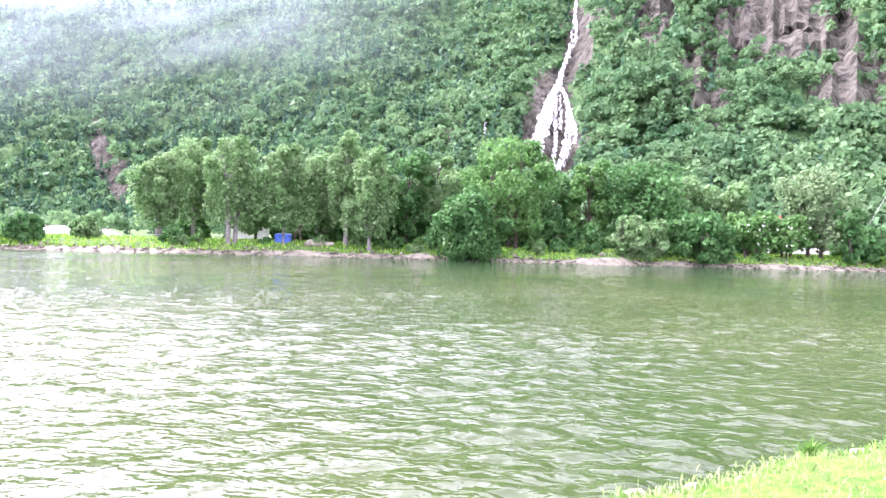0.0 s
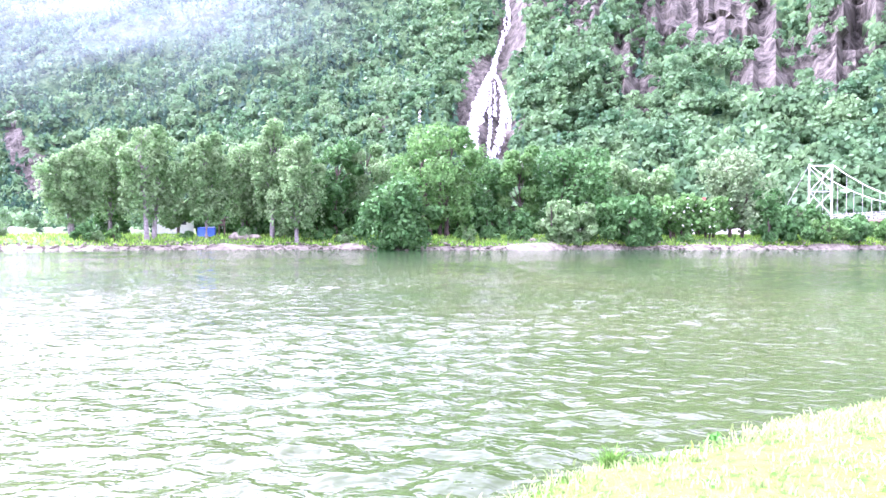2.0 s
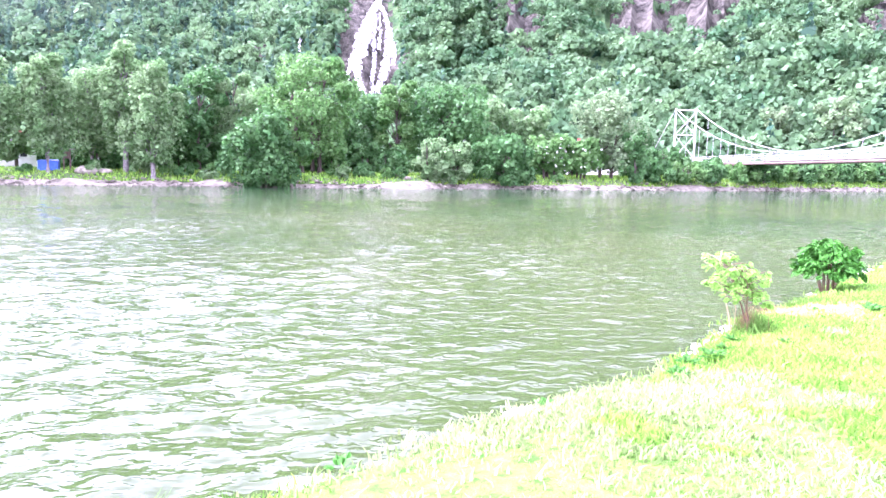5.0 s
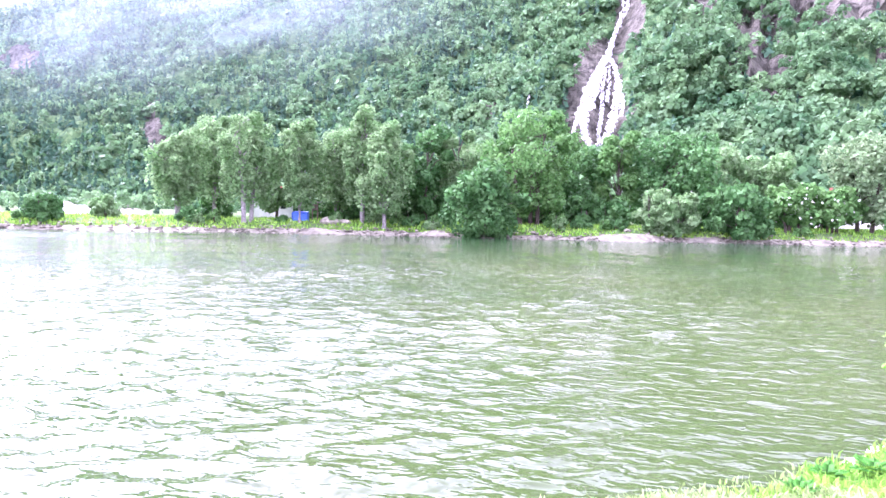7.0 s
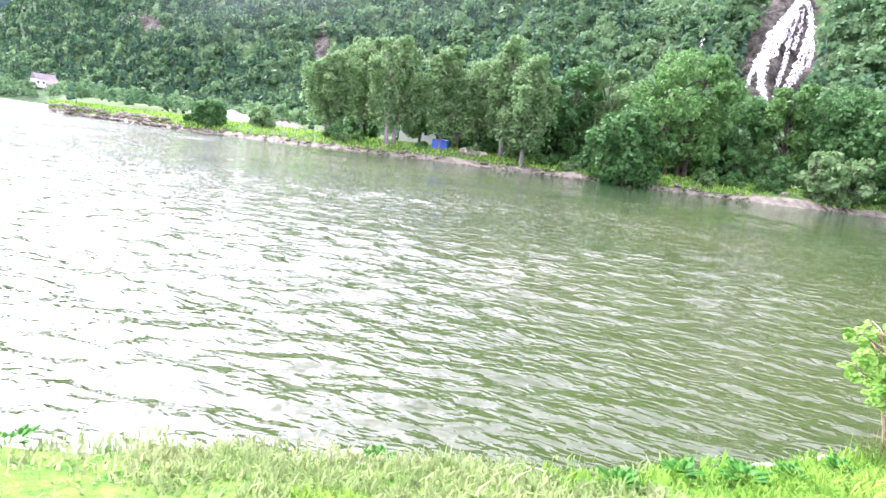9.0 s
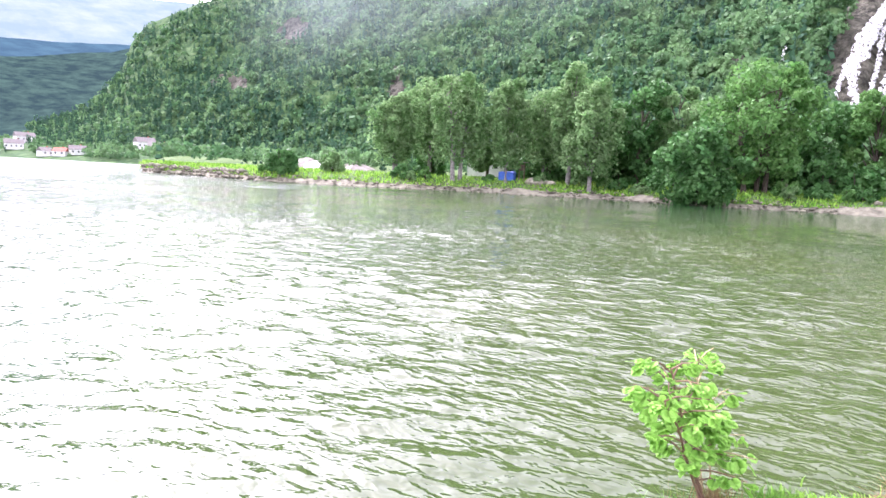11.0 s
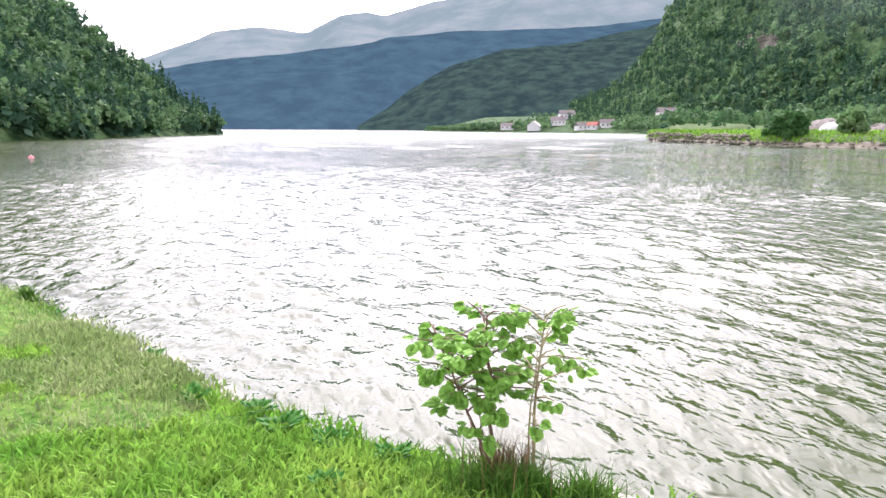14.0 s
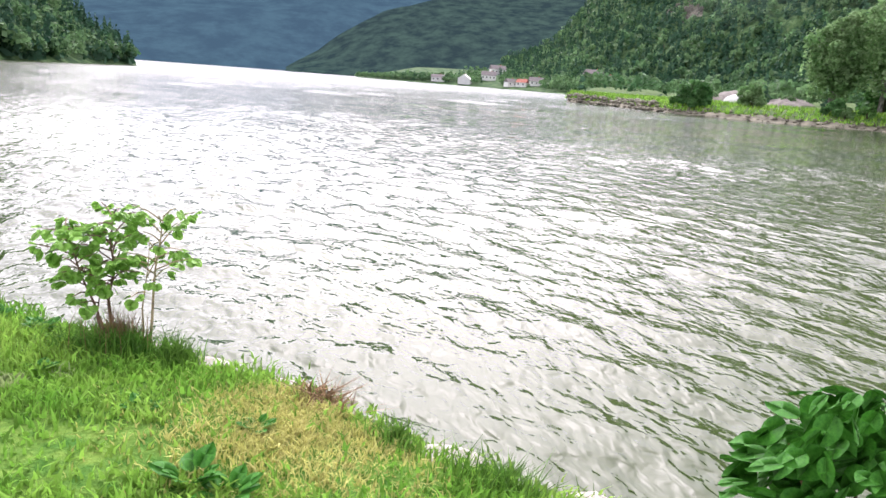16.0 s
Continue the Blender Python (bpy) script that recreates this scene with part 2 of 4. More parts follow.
def rod(points, radii, sides=7, bm=None):
    """A tapered tube through points."""
    bm = bm or bmesh.new()
    rings = []
    for i, (p, r) in enumerate(zip(points, radii)):
        p = Vector(p)
        d = Vector(points[min(i + 1, len(points) - 1)]) - Vector(points[max(i - 1, 0)])
        q = d.to_track_quat("Z", "Y")
        rings.append([bm.verts.new(p + q @ Vector((r * math.cos(2 * math.pi * k / sides), r * math.sin(2 * math.pi * k / sides), 0))) for k in range(sides)])
    for a, b in zip(rings, rings[1:]):
        for k in range(sides):
            bm.faces.new((a[k], a[(k + 1) % sides], b[(k + 1) % sides], b[k]))
    bm.faces.new(list(reversed(rings[0])))
    bm.faces.new(rings[-1])
    return bm


def stone(r, seed, flat=0.6, turns=2):
    bm = bmesh.new()
    bmesh.ops.create_icosphere(bm, subdivisions=turns, radius=r)
    for v in bm.verts:
        k = 1 + 0.45 * noise.noise(v.co / r * 0.9 + Vector((seed * 7.3, seed * 1.7, 0)))
        v.co = Vector((v.co.x * k * 1.25, v.co.y * k, v.co.z * k * flat))
    return bm


def quads_at(c, nrm, size, rng, aspect=1.0):
    """Leaf clumps: one bent quad at each centre, its normal near nrm."""
    k = len(c)
    nrm = nrm / (np.linalg.norm(nrm, axis=1, keepdims=True) + 1e-9)
    a = np.cross(nrm, rng.normal(size=(k, 3)))
    a /= np.linalg.norm(a, axis=1, keepdims=True) + 1e-9
    b = np.cross(nrm, a)
    s = (size * rng.uniform(0.6, 1.35, (k, 1)))
    v = np.stack([c - a * s - b * s * 0.35 * aspect, c - b * s * aspect - nrm * s * 0.3, c + a * s + b * s * 0.2 * aspect, c + b * s * aspect + nrm * s * 0.15], 1)
    return v.reshape(-1, 3), np.arange(4 * k).reshape(-1, 4)


# ---- land forms ----
def bearing(a):
    a = radians(a)
    return -math.sin(a), math.cos(a)


def interp(x, table):
    return float(np.interp(x, [p[0] for p in table], [p[1] for p in table]))


CREST = [(-75, 27), (-40, 27), (-10, 25.5), (9, 22.5), (25, 19.5), (38, 16.8), (41, 16), (52, 12), (55.2, 10.3), (56.3, 9.0), (56.7, 7.2), (59.1, 3.9), (63.0, 1.9), (66.8, 0.2), (68, 0.1)]
FOOT = [(-75, 175), (0, 185), (20, 215), (40, 330), (57, 480), (64, 560), (68, 590), (72, 680), (78, 860)]
BACK = [(-75, 520), (0, 560), (20, 640), (40, 760), (57, 800), (64, 700), (68, 640)]


def fbm(x, y, z=0.0, n=4):
    return noise.fractal(Vector((x, y, z)), 1.0, 2.0, n)


def massif(a, u):
    """The mountain's surface at bearing a, u from its foot (0) to its crest (1)."""
    r0, r1 = interp(a, FOOT), interp(a, BACK)
    r = r0 + (r1 - r0) * u
    top = r1 * math.tan(radians(interp(a, CREST)))
    x, y = bearing(a)
    x, y = x * r, y * r
    z = 2.0 + (top - 2.0) * (0.8 * u + 0.2 * u * u)
    env = min(1, u * 5) * min(1, (1.02 - u) * 6) * min(1, max(0.08, (62 - a) / 12))
    z += env * (14 * fbm(x / 75, y / 75) + 4.5 * fbm(x / 17, y / 17, 3.0))
    g = math.exp(-((a + 1.9 + 1.1 * (u - 0.35)) / 1.5) ** 2)
    z -= env * 9 * g
    if a < -4:
        k = env * min(1, (-4 - a) / 3)
        wx = 0.5 * fbm(a * 0.6, u * 9, 2.0)
        block = noise.cell(Vector((a * 0.55 + wx, u * 9 + wx, 0.5))) + 0.6 * noise.cell(Vector((a * 1.5 + wx, u * 17 - wx, 3.5)))
        rib = 1 + k * (0.03 * fbm(a * 1.1, u * 2.5, 6.0) + 0.013 * block)
        x, y = x * rib, y * rib
    return Vector((x, y, z))


AZ = np.arange(-72, 68.01, 0.4)
UU = np.linspace(0, 1, 110)
GRID = [[massif(a, u) for u in UU] for a in AZ]


OUTCROPS = [(-0.5, 10.0, 2.9, 5.0), (-2.8, 17.5, 1.3, 4), (0.9, 12, 1.2, 2.5), (-13, 13.0, 3.2, 4.5), (-17, 17, 6.0, 4.0), (-22.3, 14, 1.4, 7), (-28, 12.6, 4.5, 3.6), (-33, 17, 7, 4.5), (-9, 18.5, 2.5, 2.5), (-40, 11, 3, 2.5),
            (34, 3.6, 1.7, 2.2), (35.2, 6.5, 0.9, 2.6), (8, 9.5, 1.3, 1.0), (48.6, 6.6, 1.5, 0.8), (50, 3.6, 0.5, 0.5), (-15.5, 9.3, 1.0, 1.2), (44, 11, 1.5, 0.8)]


def bare(p, a):
    """How bare of trees the rock is at a place, 0 to 1."""
    e = math.degrees(math.atan2(p.z, math.hypot(p.x, p.y)))
    k = fbm(p.x / 45, p.y / 45, 5.0) + 0.35 * fbm(p.x / 12, p.y / 12, 1.0)
    patch = max(math.exp(-((a - pa) / wa) ** 2 - ((e - pe) / we) ** 2) for pa, pe, wa, we in OUTCROPS)
    return k * 0.40 + patch * 0.74


def sheet(name, grid, material, kind_label, category, smooth=True):
    rows, cols = len(grid), len(grid[0])
    v = [p for r in grid for p in r]
    f = [(i * cols + j, (i + 1) * cols + j, (i + 1) * cols + j + 1, i * cols + j + 1) for i in range(rows - 1) for j in range(cols - 1)]
    ob = raw(name, v, f, material, smooth=smooth)
    return tagged(ob, kind_label, category, kind="structure")


mount = sheet("mountain", GRID, MOUNTAIN, "steep wooded mountainside with bare grey-pink cliffs", "mountain", smooth=False)
mount.data.materials.append(CLIFF)
cols = len(UU)
idx = []
for i in range(len(AZ) - 1):
    for j in range(cols - 1):
        idx.append(1 if bare(GRID[i][j], AZ[i]) > 0.36 else 0)
mount.data.polygons.foreach_set("material_index", idx)


def on_massif(a, e):
    """The place on the mountain that stands at bearing a and elevation e, seen from the river."""
    prev = massif(a, 0.0)
    for u in np.linspace(0, 1, 400):
        p = massif(a, u)
        if math.degrees(math.atan2(p.z - 2.1, math.hypot(p.x, p.y))) >= e:
            return p
        prev = p
    return prev


def forest(name, spots, label, spruce_share, clumps, seed, scale=1.0):
    """A wood of small broadleaf crowns and spruces on the given spots."""
    rng = np.random.default_rng(seed)
    cv, nv, sv = [], [], []
    pc, pn, ps = [], [], []
    for p in spots:
        h = rng.uniform(3.5, 10.5) * scale
        share = spruce_share(math.degrees(math.atan2(-p.x, p.y))) if callable(spruce_share) else spruce_share
        if rng.random() < share:
            h *= 1.3
            k = 16
            f = (np.arange(k) + rng.uniform(0, 1, k)) / k
            ang = rng.uniform(0, 2 * math.pi, k)
            w = h * 0.17 * (1 - f) * rng.uniform(0.55, 1.1, k)
            d = np.stack([np.cos(ang), np.sin(ang), np.zeros(k)], 1)
            pc.append(np.array((p.x, p.y, p.z + h * 0.06)) + d * w[:, None] + np.stack([0 * f, 0 * f, h * 0.9 * f], 1))
            pn.append(d + np.array((0, 0, 0.5)) + rng.normal(size=d.shape) * 0.3)
            ps.append((h * (0.035 + 0.075 * (1 - f)))[:, None])
            continue
        k = clumps * 2 if p.length < 330 else clumps
        d = rng.normal(size=(k, 3))
        d /= np.linalg.norm(d, axis=1, keepdims=True)
        d[:, 2] = np.abs(d[:, 2]) * 1.0 - 0.25
        rad = rng.uniform(0.6, 1.05, (k, 1))
        w = h * rng.uniform(0.32, 0.45)
        cv.append(np.array((p.x, p.y, p.z + h * 0.5)) + d * rad * np.array((w, w, h * 0.48)))
        nv.append(d * 0.7 + rng.normal(size=d.shape) * 0.75 + np.array((0, 0, 0.3)))
        sv.append(np.full((k, 1), h * 0.13 * (clumps / k) ** 0.5))
    if cv:
        c, nn, s = np.concatenate(cv), np.concatenate(nv), np.concatenate(sv)
        v, f = quads_at(c, nn, s, rng)
        tagged(fast(name, v, f, FOREST), label, "forest", kind="stuff")
    if pc:
        v, f = quads_at(np.concatenate(pc), np.concatenate(pn), np.concatenate(ps), rng, 1.5)
        tagged(fast("spruce_wood", v, f, SPRUCE), "dark spruces scattered on the mountainside", "forest", kind="stuff")


rng = np.random.default_rng(4)
spots = []
while len(spots) < 18500:
    a = rng.uniform(-50, 63)
    u = rng.uniform(0.0, 0.97) ** 1.25
    i = min(len(AZ) - 2, int((a + 72) / 0.4))
    p = massif(a, u)
    e = math.degrees(math.atan2(p.z - 2.1, math.hypot(p.x, p.y)))
    if 5.0 < e < 21.5 and abs(a - interp(e, [(5.5, -0.7), (9, -0.7), (13.5, -1.2), (17, -2.8), (21, -2.95)])) < interp(e, [(5, 2.4), (12, 2.3), (14, 0.9), (21, 0.5)]):
        continue
    if bare(p, a) > 0.34 + 0.26 * rng.random():
        continue
    spots.append(p)
forest("hillside_wood", spots, "dense green mixed wood covering the mountainside", lambda a: interp(a, [(-10, 0.03), (3, 0.12), (15, 0.34), (38, 0.42), (44, 0.62), (60, 0.66)]), 24, 11)


# haze stand-in: a pale see-through sheet added before the upper slopes
def veil_point(a, u):
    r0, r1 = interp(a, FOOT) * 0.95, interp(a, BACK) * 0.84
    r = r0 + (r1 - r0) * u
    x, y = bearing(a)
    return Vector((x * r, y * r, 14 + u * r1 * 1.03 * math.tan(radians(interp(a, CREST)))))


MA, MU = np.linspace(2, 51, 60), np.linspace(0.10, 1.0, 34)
mist = sheet("mist", [[veil_point(a, u) for u in MU] for a in MA], HAZE_VEIL, "see-through pale sheet standing in for haze on the upper slopes", "mist")
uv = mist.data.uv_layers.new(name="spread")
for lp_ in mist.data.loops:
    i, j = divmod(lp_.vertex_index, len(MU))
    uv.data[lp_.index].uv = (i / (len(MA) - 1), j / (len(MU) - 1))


# waterfall in three strands down the gully
def ribbon(name, path, label, parent, seed):
    rng = np.random.default_rng(seed)
    v, f = [], []
    pts = []
    for (a0, e0, w0), (a1, e1, w1) in zip(path, path[1:]):
        for t in np.linspace(0, 1, 12, endpoint=False):
            pts.append((a0 + (a1 - a0) * t, e0 + (e1 - e0) * t, w0 + (w1 - w0) * t))
    pts.append(path[-1])
    for a, e, w in pts:
        a = -1.2 + (a + 1.2) * interp(e, [(5.5, 2.4), (8, 1.75), (12, 1.2), (14, 1.0)]) + rng.normal() * 0.05 + 0.3
        w *= rng.uniform(0.8, 1.5)
        p = on_massif(a, e)
        q = p * (1 - 6.0 / p.length)
        d = Vector((q.y, -q.x, 0)).normalized()
        for s, lift in ((-1, 0), (-0.45, 0.7), (0.1, 0.4), (0.5, 0.8), (1, 0)):
            v.append(q + d * w * s - Vector((q.x, q.y, 0)).normalized() * lift + Vector((0, 0, rng.normal() * 0.2)))
    n = 5
    for i in range(len(pts) - 1):
        for k in range(n - 1):
            f.append((i * n + k, i * n + k + 1, (i + 1) * n + k + 1, (i + 1) * n + k))
    return raw(name, v, f, FALL, parent, label)


fall = new("waterfall")
tagged(fall, "white waterfall tumbling down a dark rock gully", "waterfall")
STRANDS = [
    [(-2.95, 20.9, 0.6), (-2.75, 19, 0.9), (-2.9, 17.2, 0.7), (-2.35, 16, 1.1), (-1.8, 14.6, 1.0), (-1.45, 13.4, 1.4)],
    [(-2.7, 18.6, 0.4), (-2.55, 17, 0.5), (-2.1, 15.6, 0.6), (-1.6, 14, 0.8)],
    [(-1.4, 13.5, 1.2), (-0.75, 12.2, 1.6), (-0.4, 10.5, 1.9), (-0.3, 9.0, 1.7), (-0.6, 7.4, 1.2), (-1.0, 5.6, 1.0)],
    [(-1.35, 13.3, 0.8), (-0.95, 11.6, 1.0), (-0.75, 10.2, 1.1), (-0.7, 9.2, 0.8)],
    [(-0.2, 9.6, 0.6), (-0.05, 8.2, 0.7), (-0.15, 6.9, 0.5)],
    [(-1.5, 13.5, 0.9), (-1.95, 12.6, 0.9), (-2.15, 11.4, 1.1), (-2.0, 9.8, 1.5), (-1.75, 8.2, 1.5), (-1.4, 6.8, 1.2), (-1.35, 5.4, 1.0)],
    [(-2.2, 11.6, 0.5), (-2.35, 10.2, 0.6), (-2.2, 8.8, 0.5)],
    [(-1.35, 12.6, 0.5), (-1.2, 10.8, 0.7), (-1.25, 9.2, 0.7), (-1.15, 7.8, 0.6), (-1.2, 6.4, 0.6)],
    [(-1.6, 12.8, 0.4), (-1.6, 11.2, 0.6), (-1.5, 9.8, 0.6)],
    [(3.0, 10.6, 0.3), (2.7, 9.6, 0.4), (2.3, 8.6, 0.3)],
]
for k, path in enumerate(STRANDS):
    ribbon("water_strand", path, "", fall, k + 1)



def ridge(name, crest, foot, back, material, label, power, rough, step=0.5, kind="structure", nu=40):
    a0, a1 = crest[0][0], crest[-1][0]
    grid = []
    for a in np.arange(a0, a1 + 0.01, step):
        r0, r1 = interp(a, foot), interp(a, back)
        top = r1 * math.tan(radians(interp(a, crest)))
        bx, by = bearing(a)
        row = []
        for u in np.linspace(0, 1, nu):
            r = r0 + (r1 - r0) * u
            x, y = bx * r, by * r
            env = min(1, u * 5) * min(1, top / 60)
            row.append(Vector((x, y, -1.0 + (top + 1) * u ** power + env * rough * fbm(x / (rough * 25), y / (rough * 25), 2.0, 6))))
        grid.append(row)
    return sheet(name, grid, material, label, "mountain"), grid


# wooded headland across the lake
HEAD = [(90.6, 0.1), (93.5, 2.0), (97.1, 4.8), (99.4, 7.1), (101.8, 9.3), (109, 14), (126, 18)]
HFOOT = [(90.6, 245), (95, 190), (100, 150), (107, 120), (126, 95)]
HBACK = [(90.6, 262), (95, 300), (100, 330), (107, 330), (126, 300)]
head, hgrid = ridge("headland", HEAD, HFOOT, HBACK, MOUNTAIN, "dark wooded headland sloping into the lake", 0.95, 4)
hs = []
while len(hs) < 3000:
    i, j = rng.integers(0, len(hgrid)), int(rng.integers(0, 4 if rng.random() < 0.25 else 40))
    p = hgrid[i][j] + Vector((rng.normal() * 2, rng.normal() * 2, -0.5))
    if p.z > 0.1:
        hs.append(p)
forest("headland_wood", hs, "dark green mixed wood on the headland", 0.6, 24, 12, 0.75)

# far ranges at the end of the lake, their haze painted as emission
ridge("far_hill", [(54, 9.5), (58, 7.9), (64.5, 6.9), (69, 6.4), (73.6, 5.0), (76.5, 3.2), (78.5, 1.6), (81, 0.3)], [(54, 900), (81, 1150)], [(54, 1700), (81, 1300)], FARHILL, "dark wooded hill beyond the village with haze painted as glow", 0.9, 12)
ridge("far_slope", [(54, 8.4), (70, 8.0), (78.7, 7.4), (80, 6.9), (84.6, 6.2), (90.8, 5.4), (99, 4.0), (106, 3.0)], [(54, 1900), (106, 1700)], [(54, 2900), (106, 2500)], FARHAZE, "forested slope across the lake with blue haze painted as glow", 0.85, 14)
ridge("far_mountains", [(50, 12), (61.4, 11.8), (68.2, 11.3), (70, 10.7), (75, 10.2), (78.7, 9.0), (80.5, 9.1), (82.3, 8.9), (85.2, 7.4), (88.9, 7.8), (92.3, 7.5), (95.5, 6.2), (98.3, 5.0), (102, 3.6), (108, 2.5)], [(50, 2600), (108, 2500)], [(50, 4300), (108, 4000)], FARTOP, "bare mountain tops with pale haze painted as glow", 0.8, 26)

# water, one sheet to the horizon
rng = np.random.default_rng(17)
WX, WY = 6.0, 2.0
fine_az = np.arange(-50, 118, 0.36)
water_az = np.radians(np.concatenate([fine_az, np.arange(118, 310, 4.0)]))
rings = np.concatenate([3.0 * 1.0067 ** np.arange(0, 592), [180, 220, 300, 500, 1000, 2200, 4400]])
R, T = np.meshgrid(rings, water_az)
wx, wy = WX - R * np.sin(T), WY + R * np.cos(T)
wz = np.zeros_like(wx)
gust = np.zeros_like(wx)
for k in range(7):
    q, ph = 2 * math.pi / rng.uniform(9, 45), rng.uniform(0, 6.28)
    th = rng.uniform(0, math.pi)
    gust += np.sin(q * (wx * math.cos(th) + 0.6 * wy * math.sin(th)) + ph)
gust = np.clip(1.0 + 0.24 * gust, 0.45, 1.7)
shelter = np.interp(wy, [50, 85, 98], [1.0, 0.7, 0.25])
for k in range(80):
    lam = 0.15 * (1.5 / 0.15) ** rng.uniform(0, 1)
    th = radians(112 + rng.normal() * 38)
    q = 2 * math.pi / lam
    keep = np.clip((lam / (0.0067 * R + 0.02) - 2.2) / 2.5, 0, 1)
    wz += keep * (0.025 * min(1.0, (0.7 / lam) ** 0.7) / q) * np.sin(q * (wx * math.cos(th) + wy * math.sin(th)) + rng.uniform(0, 6.28))
for k in range(14):
    # longer waves out on the open lake
    lam = rng.uniform(3.0, 9.0)
    th = radians(125 + rng.normal() * 30)
    q = 2 * math.pi / lam
    wz += np.interp(-wx, [25, 80], [0, 1]) * (0.018 / q) * np.sin(q * (wx * math.cos(th) + wy * math.sin(th)) + rng.uniform(0, 6.28))
wz *= gust * shelter * np.clip((170 - R) / 60, 0, 1)
na, nr = R.shape
wv = np.concatenate([np.stack([wx.ravel(), wy.ravel(), wz.ravel()], 1), [(WX, WY, 0.0)]])
ia, ir = np.meshgrid(np.arange(na), np.arange(nr - 1), indexing="ij")
ib = (ia + 1) % na
wf = np.stack([ia * nr + ir, ia * nr + ir + 1, ib * nr + ir + 1, ib * nr + ir], -1).reshape(-1, 4)[:, ::-1]
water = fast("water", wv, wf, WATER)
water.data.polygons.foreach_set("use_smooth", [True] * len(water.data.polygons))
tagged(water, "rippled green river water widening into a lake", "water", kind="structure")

# far bank
FAR = [(-115, 86), (-104, 84.5), (-92, 83), (-80, 81), (-70, 80), (-60, 85), (-49, 94), (-38, 96.5), (-29, 97.5), (-19, 98), (-11, 95), (-3, 98), (8, 100.5), (20, 104), (44, 108), (62, 110), (90, 120), (140, 140), (240, 190), (420, 280)]
PROF = [(-6, -1.2), (-1, -0.25), (0, 0.0), (0.8, 0.4), (2.0, 0.95), (4, 1.5), (8, 1.9), (14, 2.1), (25, 2.3), (60, 2.9), (120, 4.5), (330, 5.0), (520, 4.0)]


def smooth_line(pts, step):
    """Points at even steps along a polyline, with its corners rounded."""
    pts = [Vector((*p, 0)) for p in pts]
    for _ in range(3):
        pts = [pts[0]] + [q for a, b in zip(pts, pts[1:]) for q in (a.lerp(b, 0.25), a.lerp(b, 0.75))] + [pts[-1]]
    out, carry = [pts[0]], 0.0
    for a, b in zip(pts, pts[1:]):
        d = (b - a).length
        while carry + d >= step:
            a = a + (b - a) * ((step - carry) / d)
            d = (b - a).length
            out.append(a.copy())
            carry = 0.0
        carry += d
    return out


def far_z(s):
    return interp(s, PROF)


fl = smooth_line(FAR, 1.6)
SS = [-6, -2.5, -1, -0.3, 0.2, 0.8, 1.5, 2.4, 3.4, 5, 7, 10, 15, 22, 32, 45, 60, 90, 130, 200, 330, 520]
grid = []
for p in fl:
    d = p.normalized()
    wob = 1.2 * fbm(p.x / 6, p.y / 6)
    grid.append([Vector((p.x + d.x * s, p.y + d.y * s, far_z(s + (wob if -2 < s < 8 else 0)) + (0.18 * fbm(p.x / 3 + s, p.y / 3) if s > 1 else 0))) for s in SS])
fb = sheet("ground", grid, BANK, "grassy far river bank with a stony edge", "ground")
fb.data.materials.append(SHORE)
n = len(SS)
fb.data.polygons.foreach_set("material_index", [1 if SS[j] < 1.4 and j < n - 1 else 0 for i in range(len(fl) - 1) for j in range(n - 1)])

# near bank
NEAR = [(-60, -70), (-25, -24), (-9, -4), (-3.0, 2.0), (-0.35, 4.2), (1.8, 5.62), (4.05, 6.93), (5.2, 8.1), (6.15, 9.05), (6.75, 9.75), (7.6, 10.15), (8.4, 10.75), (9.6, 12.0), (13, 14.8), (26, 26), (60, 50), (160, 90)]
NPROF = [(-3, -1.0), (-0.8, -0.3), (0, 0.02), (0.12, 0.12), (0.4, 0.25), (1.2, 0.38), (3, 0.47), (8, 0.55), (60, 1.0), (400, 3.0), (3500, 6.0)]
NDIR = Vector((0.66, -0.75, 0)).normalized()
nl = [p for p in smooth_line(NEAR, 0.22)]
NS = [-3, -1.2, -0.5, -0.15, 0.0, 0.08, 0.18, 0.32, 0.5, 0.8, 1.2, 1.7, 2.3, 3.0, 4, 5.5, 8, 12, 20, 40, 90, 300, 3500]


def near_point(p, s):
    w = 0.16 * fbm(p.x * 1.1, p.y * 1.1, 0) + 0.05 * fbm(p.x * 5, p.y * 5, 1)
    k = 1 if abs(s) < 3 else 0
    q = p + NDIR * (s + w * k)
    z = interp(s, NPROF) + (0.035 * fbm(q.x * 1.5, q.y * 1.5, 4) if s > 0.1 else 0)
    return Vector((q.x, q.y, z))


lawn = sheet("lawn", [[near_point(p, s) for s in reversed(NS)] for p in nl], SOIL, "sunlit mown lawn sloping to the water's edge", "ground")


# ---- trees of the far bank ----
def ground_far(x, y):
    """Height of the far bank at a place."""
    v = Vector((x, y, 0))
    d = v.normalized()
    best = min(fl, key=lambda p: (p.normalized() - d).length)
    return far_z(v.length - best.length)


